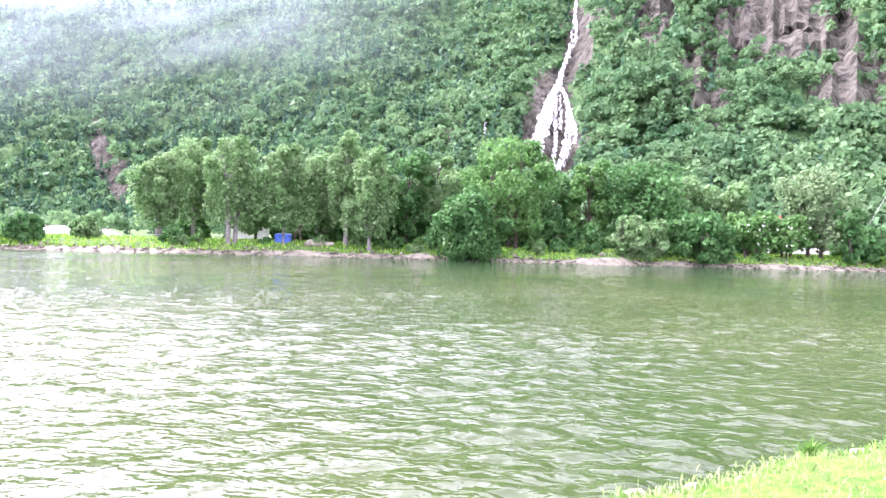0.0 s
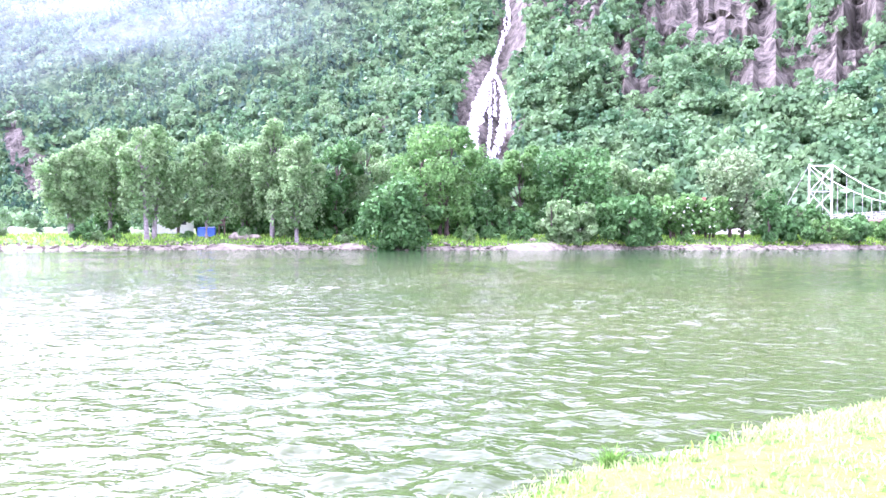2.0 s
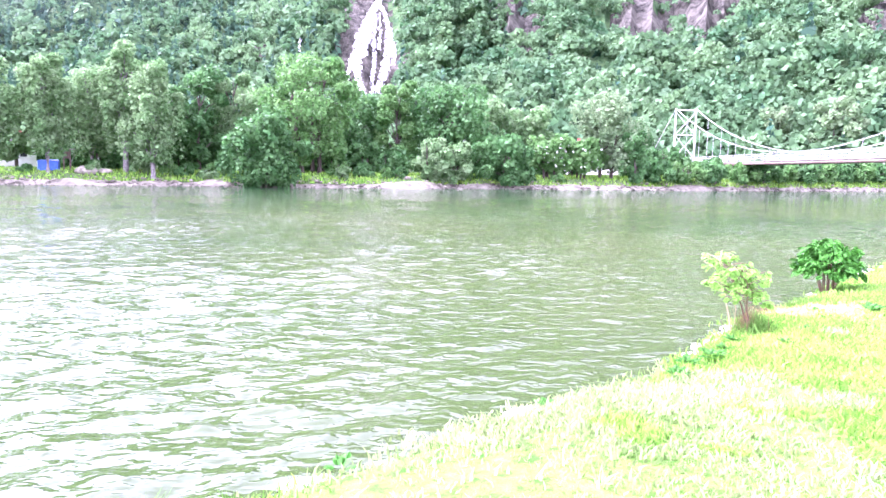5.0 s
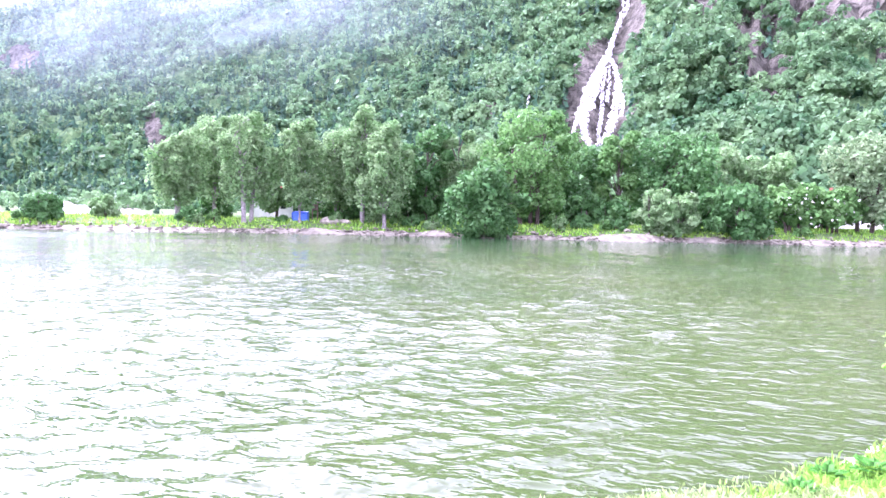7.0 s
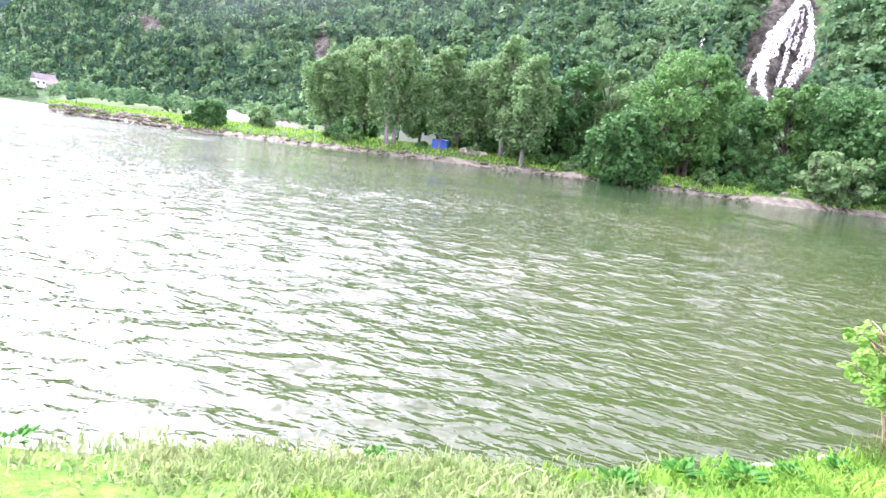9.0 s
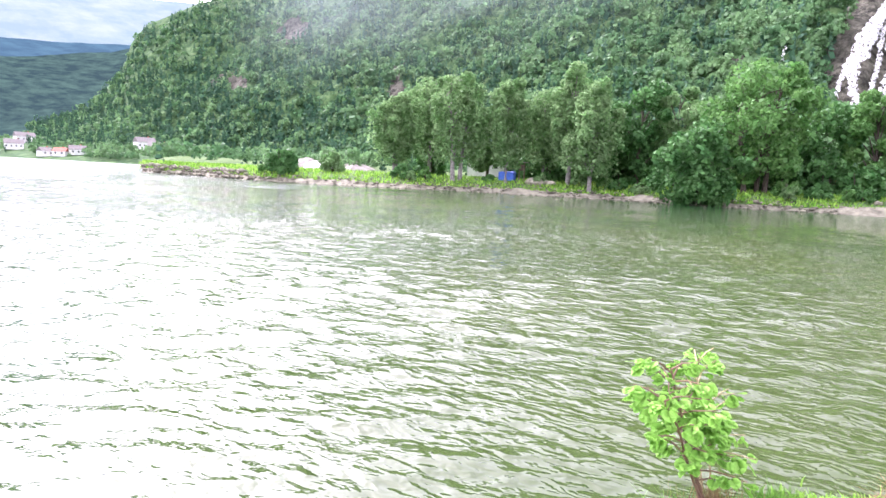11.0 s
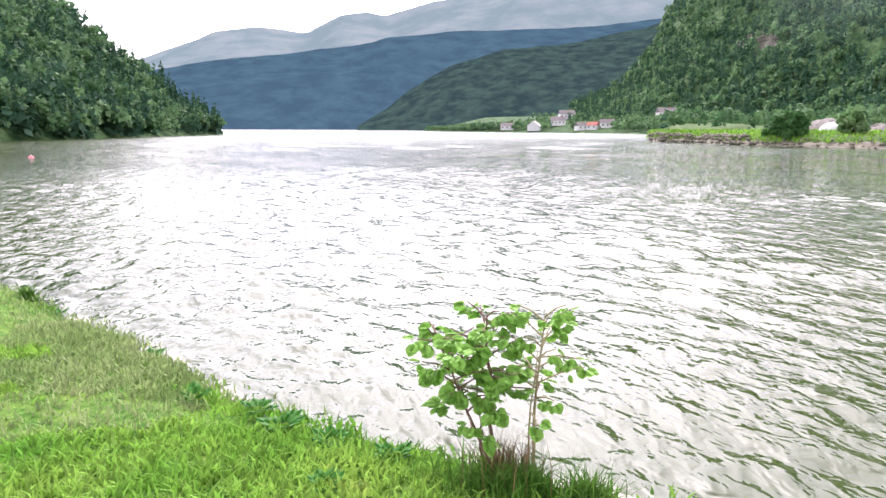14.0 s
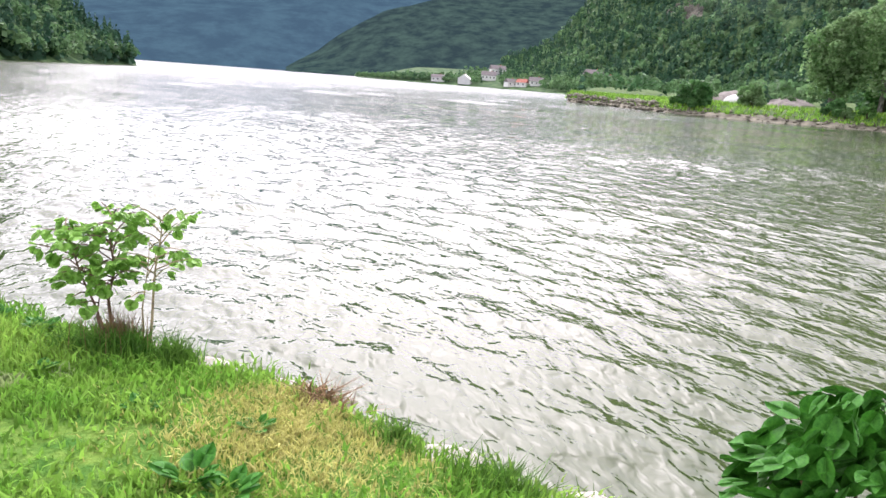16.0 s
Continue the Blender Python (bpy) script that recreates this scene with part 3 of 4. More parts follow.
def tree(name, label, x, y, h, w, leaves, bark, seed, low=0.18, stems=1, count=3600, size=0.42, lobes=16, droop=0.0, category="tree", flowers=0, group="trees on the far bank"):
    """A tree or a bush: tapered stems with limbs, and a crown of leaf clumps on lobes round the limbs' ends."""
    rng = np.random.default_rng(seed)
    z = ground_far(x, y) - 0.15
    top = empty(name, x, y, z, label, category, group)
    cz, rz = h * (low + 1) / 2, h * (1 - low) / 2
    centres = []
    for i in range(lobes):
        f = (i + 0.5) / lobes
        zz = cz + rz * (1 - 2 * f) * 0.86
        ring = math.sqrt(max(0.05, 1 - ((zz - cz) / rz) ** 2))
        if zz < cz:
            ring = max(ring, 0.62)
        a = i * 2.4 + rng.uniform(-0.5, 0.5)
        rr = w * ring * rng.uniform(0.25, 0.95)
        centres.append((rr * math.cos(a), rr * math.sin(a), zz))
    bm = bmesh.new()
    for s in range(stems):
        a = rng.uniform(0, 6.28)
        o = 0.0 if stems == 1 else w * rng.uniform(0.08, 0.25)
        lean = 0 if stems == 1 else rng.uniform(0.03, 0.12) * h
        r0 = h * 0.016 + 0.03
        path = [(o * math.cos(a) + lean * t * math.cos(a) + rng.normal() * 0.02 * h * t, o * math.sin(a) + lean * t * math.sin(a) + rng.normal() * 0.02 * h * t, h * 0.9 * t) for t in np.linspace(0, 1, 7)]
        rod(path, [r0 * (1.25 - 1.15 * t) + 0.01 for t in np.linspace(0, 1, 7)], 7, bm)
        for c in centres[s::stems]:
            k = min(5, max(1, int(c[2] / (h * 0.9) * 6) - 1))
            b = Vector(path[k])
            e = Vector(c)
            m = b.lerp(e, 0.5) + Vector((0, 0, 0.06 * h))
            rod([b, m, e], [r0 * 0.45, r0 * 0.28, r0 * 0.1], 5, bm)
    part("trunk", bm, bark, top)
    per = int(count * 1.15) // lobes
    cs, ns = [], []
    for c in centres:
        r = w * rng.uniform(0.2, 0.44)
        d = rng.normal(size=(per, 3))
        d /= np.linalg.norm(d, axis=1, keepdims=True)
        rad = rng.uniform(0.25, 1.0, (per, 1)) ** 0.5
        p = np.array(c) + d * rad * np.array((r, r, r * 0.85))
        if droop:
            hang = rng.random(per) < 0.5
            p[hang, 2] -= rng.uniform(0, droop * r * 2.0, hang.sum())
        keep = p[:, 2] > h * low * 0.55
        cs.append(p[keep])
        ns.append((d * 0.7 + rng.normal(size=d.shape) * 0.8 + np.array((0, 0, 0.3)))[keep])
    c, nn = np.concatenate(cs), np.concatenate(ns)
    v, f = quads_at(c, nn, np.full((len(c), 1), size), rng)
    fast("crown", v, f, leaves, top)
    if flowers:
        pick = rng.choice(len(c), flowers, replace=False)
        v, f = quads_at(c[pick] * np.array((1.04, 1.04, 1.0)), nn[pick], np.full((flowers, 1), 0.2), rng)
        fast("blossom", v, f, FLOWER, top, "white blossom clusters")
    return top


BL = "tall birch with pale drooping green crown on the bank"
for k, (x, y, h, w) in enumerate([(-61.5, 97.4, 14.0, 4.6), (-61.0, 106.6, 18.0, 4.6), (-49.9, 98.2, 17.4, 4.8), (-42.6, 100.8, 16.8, 3.7), (-39.5, 108, 15.4, 4.2), (-33.1, 103.4, 18.9, 3.6), (-28.2, 99.6, 16.6, 4.3)]):
    tree("birch_tree", BL, x, y, h, w, BIRCH, BIRCH_BARK, 20 + k, low=0.25, stems=2 if k in (0, 2) else 1, count=8000, size=0.22, lobes=22, droop=1.3)
for k, (x, y, h, w) in enumerate([(-52, 112, 13, 5), (-24.4, 109.7, 16.2, 5.0), (-20.0, 114.6, 16.2, 5.2), (-30, 112, 13, 5), (-36, 118, 13, 5), (-14, 118, 15, 6), (24, 126, 14, 6), (-1, 121, 13, 6), (32, 128, 13, 6), (54, 134, 11, 5)]):
    tree("broadleaf_tree", "mid-green broadleaf tree in the row behind the bank", x, y, h, w, MAPLE if k % 2 else BIRCH, BARK, 40 + k, low=0.12, count=5200, size=0.3)
tree("sycamore_tree", "low spreading dark-green sycamore overhanging the water", -12.6, 95.8, 10.2, 6.0, MAPLE, BARK, 60, low=0.02, stems=4, count=7600, size=0.28, lobes=30)
tree("broadleaf_tree", "large round green broadleaf tree behind the bank", -6.8, 107.8, 17.8, 7.4, LIME, BARK, 61, low=0.1, stems=3, count=9000, size=0.28, lobes=34)
tree("broadleaf_tree", "bright fresh-green tree with dark shade beneath", 6.7, 119.7, 16.4, 4.8, LIME, BARK, 62, low=0.15, count=6000, size=0.28)
tree("broadleaf_tree", "wide dark-green tree with deep shade beneath", 16.3, 121, 15.4, 8.6, MAPLE, BARK, 63, low=0.14, stems=3, count=8500, size=0.3, lobes=30)
tree("bush", "rounded grey-green willow bush at the water", 11.4, 104.0, 6.4, 3.2, BIRCH, BARK, 64, low=0.0, stems=4, count=2600, size=0.32, category="bush", group="bushes on the far bank")
tree("bush", "rounded grey-green willow bush at the water", 15.2, 104.8, 5.8, 3.0, BIRCH, BARK, 65, low=0.0, stems=4, count=2400, size=0.32, category="bush", group="bushes on the far bank")
tree("bush", "dense green bush overhanging the river edge", 22.9, 106.4, 7.4, 4.9, MAPLE, BARK, 66, low=0.0, stems=5, count=3600, size=0.34, category="bush", group="bushes on the far bank")
for k, (x, y, h, w) in enumerate([(31.6, 111.2, 6.8, 4.2), (37.4, 112, 6.6, 4.2)]):
    tree("flowering_bush", "white-flowering bush with dark stems on the bank", x, y, h, w, LIME, BARK, 70 + k, low=0.25, stems=6, count=2400, size=0.32, category="bush", flowers=160, group="bushes on the far bank")
tree("willow_tree", "pale grey-green willow tree on the bank", 42.2, 114.6, 14.6, 5.8, WILLOW, BARK, 72, low=0.14, stems=2, count=7000, size=0.26, lobes=28, droop=0.6)
tree("bush", "dark green bush at the river edge", 46.5, 110.8, 9.0, 2.6, MAPLE, BARK, 73, low=0.0, stems=3, count=2200, size=0.34, category="bush", group="bushes on the far bank")
for k, (x, y, h, w) in enumerate([(110, 149, 19.0, 6.2), (103, 160, 18, 4.8), (126, 168, 15, 6)]):
    tree("willow_tree", "pale green tree beyond the bridge", x, y, h, w, WILLOW if k < 2 else BIRCH, BARK, 75 + k, low=0.1, count=3200, size=0.5)
for k in range(16):
    x = 50 + k * 5.6
    y = interp(x, [(44, 109.5), (62, 112), (90, 122), (140, 142)]) + 1.0
    tree("bush", "low green scrub along the river edge", x, y, 3.2 + 1.2 * ((k * 7) % 5) / 5, 3.4, (MAPLE, LIME)[k % 2], BARK, 90 + k, low=0.0, stems=4, count=1300, size=0.34, lobes=10, category="bush", group="bushes on the far bank")
tree("bush", "dark rounded bush on the grassy point", -73.9, 83.2, 3.7, 2.6, MAPLE, BARK, 110, low=0.0, stems=4, count=1900, size=0.26, lobes=12, category="bush", group="bushes on the far bank")
tree("bush", "low spreading bush on the grassy point", -76.6, 84.2, 2.2, 2.6, LIME, BARK, 111, low=0.0, stems=4, count=1300, size=0.26, lobes=10, category="bush", group="bushes on the far bank")
tree("bush", "rounded grey-green bush on the grassy point", -69.2, 89.6, 3.2, 2.3, BIRCH, BARK, 112, low=0.0, stems=4, count=1700, size=0.24, lobes=12, category="bush", group="bushes on the far bank")
rng = np.random.default_rng(9)
for k in range(30):
    x = rng.uniform(-58, 40)
    y = interp(x, FAR) + rng.uniform(2.0, 6.5)
    tree("bush", "small leafy undergrowth on the far bank", x, y, rng.uniform(0.8, 2.2), rng.uniform(0.9, 1.8), (MAPLE, LIME, BIRCH)[k % 3], BARK, 130 + k, low=0.0, stems=3, count=420, size=0.26, lobes=7, category="bush", group="bushes on the far bank")
for k in range(64):
    x = rng.uniform(-62, 62)
    y = interp(x, FAR) + rng.uniform(13, 34)
    tree("bush", "dark undergrowth beneath the trees", x, y, rng.uniform(3, 6), rng.uniform(2.5, 4), MAPLE, BARK, 170 + k, low=0.0, stems=3, count=900, size=0.4, lobes=9, category="bush", group="undergrowth")

# long meadow grass of the far bank
rng = np.random.default_rng(31)
vs, fs = [], []
for k in range(34000):
    p = fl[rng.integers(0, int(len(fl) * 0.72))]
    d = p.normalized()
    s = 1.3 + rng.random() ** 1.6 * 16
    hh = rng.uniform(0.25, 0.6)
    x, y, z = p.x + d.x * s + rng.normal() * 0.6, p.y + d.y * s, far_z(s) - 0.05
    a = rng.uniform(0, 3.14)
    wx, wy = 0.14 * math.cos(a), 0.14 * math.sin(a)
    b = len(vs)
    vs += [(x - wx, y - wy, z), (x + wx, y + wy, z), (x + rng.normal() * 0.15, y, z + hh)]
    fs.append((b, b + 1, b + 2))
tagged(fast("meadow_grass", vs, fs, GRASS), "long meadow grass along the far bank", "grass", kind="stuff")

# stones along the far waterline and the breakwater
vs, fs = [], []
proto = stone(1.0, 3, turns=1)
pv = np.array([v.co for v in proto.verts])
pf = np.array([[v.index for v in f.verts] for f in proto.faces])
proto.free()
for k in range(2600):
    i = rng.integers(0, int(len(fl) * 0.8))
    p = fl[i]
    d = p.normalized()
    jetty = p.x < -80
    s = rng.uniform(-0.6, 3.4 if jetty else 2.4)
    r = rng.uniform(0.12, 0.34) * (1.6 if jetty else 1.0)
    c = np.array((p.x + d.x * s + rng.normal() * 0.5, p.y + d.y * s, max(0.0, far_z(s)) + (0.25 if jetty else 0.02)))
    a = rng.uniform(0, 6.28)
    rot = np.array(((math.cos(a), -math.sin(a), 0), (math.sin(a), math.cos(a), 0), (0, 0, 1)))
    fs.append(pf + len(vs) * len(pv))
    vs.append((pv * r * rng.uniform(0.7, 1.3, 3)) @ rot.T + c)
tagged(fast("shore_stones", np.concatenate(vs), np.concatenate(fs), SHORE), "pale brown stones along the far waterline", "stones", kind="stuff")

# boulders near the blue tarpaulin
for k, (x, y, r) in enumerate([(-37.5, 101, 1.3), (-35.2, 101.6, 0.8), (7.4, 103.5, 0.7)]):
    b = part("boulder", stone(r, 4 + k), SHORE)
    b.matrix_world = pose(x, y, ground_far(x, y) + r * 0.25, 0, 0, 40 * k)
    tagged(b, "rounded grey-brown boulder in the bank grass", "boulder", "boulders")

# blue tarpaulin over a stack
bt = empty("covered_stack", -43.4, 103.0, ground_far(-43.4, 103), "stack covered with a bright blue tarpaulin under the birches", "stack", turn=12)
bm = box(2.6, 1.5, 1.5, bevel=0.25)
for v in bm.verts:
    v.co += Vector((0, 0, 0.18 * noise.noise(v.co * 1.7))) + Vector((0.08, 0.05, 0)) * noise.noise(v.co * 2.3)
part("tarpaulin", bm, BLUE, bt)
part("pallet", box(2.7, 1.6, 0.14, 0, 0, -0.1), WOOD, bt)
# roofed notice post
ns = empty("roofed_stand", -41.6, 104.6, ground_far(-41.6, 104.6), "small roofed wooden stand with pale top", "stand")
for x in (-0.45, 0.45):
    part("post", rod([(x, 0, -0.2), (x, 0, 3.0)], [0.11, 0.1], 8), WOOD, ns)
bm = box(1.9, 1.2, 0.12, 0, 0, 3.0, bevel=0.03)
part("roof", bm, PLANK, ns)
part("board", box(0.9, 0.08, 1.0, 0, 0, 1.7, bevel=0.02), WOOD, ns)
# reddish garden shed corner in the shade
rs = empty("red_shed", 1.4, 126.0, ground_far(1.4, 126), "small red-brown wooden shed half hidden by trees", "shed")
part("wall", box(2.2, 2.2, 3.1, bevel=0.03), REDROOF, rs)
bm = bmesh.new()
for sx in (-1, 1):
    box(1.55, 2.7, 0.1, sx * 0.68, 0, 3.35, bm=bm, turn=Matrix.Rotation(radians(28 * sx), 4, "Y"))
part("roof", bm, ROOF, rs)


# ---- houses ----
def house(name, label, x, y, z, lx, ly, lz, rh, wall, roof, turn, wins, group="houses by the lake", chimney=True):
    top = empty(name, x, y, z, label, "house", group, turn)
    part("wall", box(lx, ly, lz, bevel=0.02), wall, top)
    bm = bmesh.new()
    ends = [[bm.verts.new((sx * (lx / 2 + o), sy * (ly / 2 + 0.4), lz - 0.15)) for sy in (-1, 1)] for sx, o in ((-1, 0.3), (1, 0.3))]
    tops = [bm.verts.new((sx * (lx / 2 + 0.3), 0, lz + rh)) for sx in (-1, 1)]
    for k in (0, 1):
        bm.faces.new((ends[0][k], ends[1][k], tops[1], tops[0]))
    bm.faces.new((ends[0][0], ends[0][1], tops[0]))
    bm.faces.new((ends[1][0], ends[1][1], tops[1]))
    bm.faces.new((ends[0][0], ends[1][0], ends[1][1], ends[0][1]))
    part("roof", bm, roof, top)
    for k in range(wins):
        wx = -lx / 2 + lx * (k + 0.5) / wins
        w = part("window", box(1.2, 0.1, 1.3, wx, -ly / 2 - 0.02, lz * 0.45), WHITE, top)
        part("pane", box(0.95, 0.06, 1.05, wx, -ly / 2 - 0.07, lz * 0.45 + 0.12), GLASS, w)
    if chimney:
        part("chimney", box(0.7, 0.7, 1.4, lx * 0.2, 0.4, lz + rh - 0.8), REDROOF, top)
    return top


def face_to(x, y):
    return math.degrees(math.atan2(y, x)) - 90


HOUSES = []


def shore_z(a, d):
    return interp(a, [(70, 1.0), (75.5, 0.0)]) * interp(d - interp(a, FOOT) + 75, [(0, -0.3), (3, 0.6), (8, 1.2), (40, 4.5), (75, 9.5), (130, 14)])


def place_house(a, e, d, name, label, lx, ly, lz, rh, wall, roof, wins, off=0):
    bx, by = bearing(a)
    d = interp(a, FOOT) - 75 + e
    z = shore_z(a, d) - 0.2
    HOUSES.append((a, d))
    part_of = house(name, label, bx * d, by * d, z, lx, ly, lz, rh, wall, roof, face_to(bx * d, by * d) + off, wins)
    return part_of


place_house(65.6, 9, 0, "boathouse", "white gabled boathouse at the lake's edge", 7, 9, 4, 3.2, WHITE, WHITE, 1, 80)
place_house(55.0, 68, 0, "farmhouse", "white farmhouse with grey roof above the shore", 11, 8, 5, 3, WHITE, ROOF, 4, 20)
place_house(53.9, 58, 0, "barn", "pale barn beside the farmhouse", 12, 8, 3.6, 2.6, PLANK, ROOF, 3, -10)
place_house(59.6, 30, 0, "cottage", "white cottage among trees by the lake", 9, 7, 3.4, 2.6, WHITE, ROOF, 3, 10)
place_house(63.7, 45, 0, "farmhouse", "pale farmhouse on the green slope", 11, 8, 4, 3, WHITE, ROOF, 4, 0)
place_house(63.1, 88, 0, "farmhouse", "white farmhouse higher on the slope", 12, 8, 4.5, 3, WHITE, ROOF, 4, 15)
place_house(67.9, 14, 0, "cottage", "pale cottage at the lake's edge", 10, 7, 3.2, 2.4, WHITE, ROOF, 3, 0)
place_house(61.7, 14, 0, "cottage", "small white cottage at the lake's edge", 7, 6, 3.4, 2.2, WHITE, ROOF, 2, 30)
place_house(60.7, 18, 0, "cottage", "small white cottage at the lake's edge", 7, 6, 3.2, 2.2, WHITE, REDROOF, 2, -20)

# green meadow and trees along the village shore
rng = np.random.default_rng(77)
hs = []
while len(hs) < 900:
    a = rng.uniform(52, 75)
    d = interp(a, FOOT) - 68 + abs(rng.normal()) * (40 if a < 67 else 14)
    if any(abs(a - ha) < 0.5 and d < hd + 4 for ha, hd in HOUSES):
        continue
    bx, by = bearing(a)
    hs.append(Vector((bx * d, by * d, shore_z(a, d))))
forest("shore_wood", hs, "leafy trees along the village shore", 0.1, 22, 14, 0.62)
grid = []
for a in np.arange(50, 76, 1.0):
    d0 = interp(a, FOOT) - 75
    bx, by = bearing(a)
    grid.append([Vector((bx * d, by * d, shore_z(a, d))) for d in (d0, d0 + 3, d0 + 8, d0 + 40, d0 + 75, d0 + 130)])
sheet("village_shore", grid, MOUNTAIN, "rough green meadow strip along the village shore", "ground")
hs = []
while len(hs) < 520:
    a = rng.uniform(25, 53.5)
    d = 135 + 220 * rng.random() ** 1.3
    if d > interp(a, FOOT):
        continue
    bx, by = bearing(a)
    hs.append(Vector((bx * d, by * d, far_z(d - 103) - 0.3)))
forest("valley_wood", hs, "low leafy trees on the flat behind the point", 0.1, 22, 15, 0.5)

# white covered boat on the point
wb = empty("covered_boat", -80.2, 98.6, ground_far(-80.2, 98.6), "upturned pale covered boat on the grassy bank", "boat", turn=30)
bm = bmesh.new()
bmesh.ops.create_uvsphere(bm, u_segments=20, v_segments=12, radius=1)
for v in bm.verts:
    v.co = Vector((v.co.x * 2.9, v.co.y * 1.25 * (1 - 0.25 * max(0, v.co.x)), max(-0.05, v.co.z) * 1.5))
part("hull", bm, WHITE, wb)
part("keel", rod([(-2.7, 0, 0.5), (-1.2, 0, 1.42), (1.2, 0, 1.42), (2.8, 0, 0.4)], [0.06] * 4, 6), PLANK, wb)

# long white-roofed house behind the trees
house("long_house", "long low house with pale roof behind the trees", 43, 142, ground_far(43, 142), 16, 8, 4.6, 2.4, WHITE, SAND, -17, 6, "houses behind the bank")
house("cottage", "white house half hidden behind bank trees", 22, 134, ground_far(22, 134), 8, 7, 4.2, 2.4, WHITE, ROOF, -8, 3, "houses behind the bank")
house("cottage", "white house glimpsed between the birches", -57, 121, ground_far(-57, 121), 7, 6, 3.4, 2, WHITE, ROOF, 24, 2, "houses behind the bank")


# ---- suspension bridge ----
def tube_curve(name, pts, r, material, parent, label=""):
    return part(name, rod(pts, [r] * len(pts), 6), material, parent, label)


A, B = Vector((71.4, 151, 0)), Vector((68.5, 60, 0))
ax = (B - A).normalized()
side = Vector((-ax.y, ax.x, 0))
DZ = 5.2
bridge = empty("suspension_bridge", 0, 0, 0, "white steel suspension footbridge with timber deck over the river", "bridge")
T0 = A + ax * 6.5
for s in (-1, 1):
    b = T0 + side * 2.3 * s
    part("tower_leg", rod([b + Vector((0, 0, 1.0)), b + Vector((0, 0, 17.2))], [0.2, 0.17], 8), STEEL, bridge)
for z0, z1 in ((6.5, 11.5), (11.5, 16.5)):
    for s in (-1, 1):
        part("brace", rod([T0 + side * 2.3 * s + Vector((0, 0, z0)), T0 - side * 2.3 * s + Vector((0, 0, z1))], [0.08, 0.08], 6), STEEL, bridge)
for z0 in (11.5, 16.9):
    part("crossbeam", rod([T0 + side * 2.3 + Vector((0, 0, z0)), T0 - side * 2.3 + Vector((0, 0, z0))], [0.12, 0.12], 6), STEEL, bridge)
SPAN = 80.0
for s in (-1, 1):
    o = side * 2.3 * s
    cab = [T0 + o + ax * t + Vector((0, 0, 6.4 + 10.8 * (1 - t / 45) ** 2)) for t in np.linspace(0, SPAN, 24)]
    tube_curve("main_cable", cab, 0.055, STEEL, bridge)
    tube_curve("back_stay", [T0 + o + Vector((0, 0, 17.2)), T0 + o - ax * 19 + Vector((0, 0, 3.0))], 0.06, STEEL, bridge)
    for t in np.arange(6, SPAN, 6):
        z = 6.4 + 10.8 * (1 - t / 45) ** 2
        p = T0 + o + ax * t
        part("hanger", rod([p + Vector((0, 0, DZ)), p + Vector((0, 0, z))], [0.028, 0.028], 5), STEEL, bridge)
    for z in (0.35, 0.75, 1.15):
        tube_curve("rail", [A + o + Vector((0, 0, DZ + z)), A + o + ax * 96 + Vector((0, 0, DZ + z))], 0.035, STEEL, bridge)
    for t in np.arange(0, 92, 4):
        p = A + o + ax * t
        part("rail_post", rod([p + Vector((0, 0, DZ - 0.3)), p + Vector((0, 0, DZ + 1.2))], [0.035, 0.035], 5), STEEL, bridge)
    tube_curve("girder", [A + o + Vector((0, 0, DZ - 0.45)), A + o + ax * 96 + Vector((0, 0, DZ - 0.45))], 0.18, WOOD, bridge)
plank_bm = box(0.9, 4.8, 0.14, 0, 0, 0, bevel=0.02)
plank = part("deck_plank", plank_bm, PLANK, bridge)
turn = Matrix.Rotation(math.atan2(ax.y, ax.x), 4, "Z")
plank.matrix_basis = Matrix.Translation(A + Vector((0, 0, DZ - 0.15))) @ turn
for k in range(1, 96):
    o = plank.copy()
    scene.collection.objects.link(o)
    o.parent = bridge
    o.matrix_basis = Matrix.Translation(A + ax * k + Vector((0, 0, DZ - 0.15))) @ turn
# gravel ramp at the bridge head
bm = bmesh.new()
bmesh.ops.create_grid(bm, x_segments=24, y_segments=24, size=1)
for v in bm.verts:
    r = v.co.length
    z = max(0, 1 - r) ** 0.6
    v.co = Vector((v.co.x * 14, v.co.y * 8, z * 3.6 + 0.3 * noise.noise(v.co * 4) - 0.3))
mound = part("gravel_mound", bm, SAND)
mound.matrix_world = pose(66, 147, ground_far(66, 147) - 0.1, 0, 0, -25)
tagged(mound, "pale gravel ramp at the bridge head", "gravel ramp")
# lamp post beyond the bridge
lp = empty("street_lamp", 110, 133, 3.0, "slim pale street lamp beyond the bridge", "street lamp")
part("pole", rod([(0, 0, -0.5), (0, 0, 9.0)], [0.12, 0.08], 8), STEEL, lp)
part("lamp_head", box(0.9, 0.4, 0.25, -0.2, 0, 8.9, bevel=0.06), STEEL, lp)

# pink mooring buoy on the lake
by_ = empty("mooring_buoy", -49.5, -9.2, 0, "small pink mooring buoy floating on the lake", "buoy")
bm = bmesh.new()
bmesh.ops.create_uvsphere(bm, u_segments=16, v_segments=10, radius=0.2)
part("float", bm, PINK, by_)
part("ring", rod([(0.05, 0, 0.18), (0, 0, 0.3), (-0.05, 0, 0.18)], [0.015] * 3, 6), STEEL, by_)


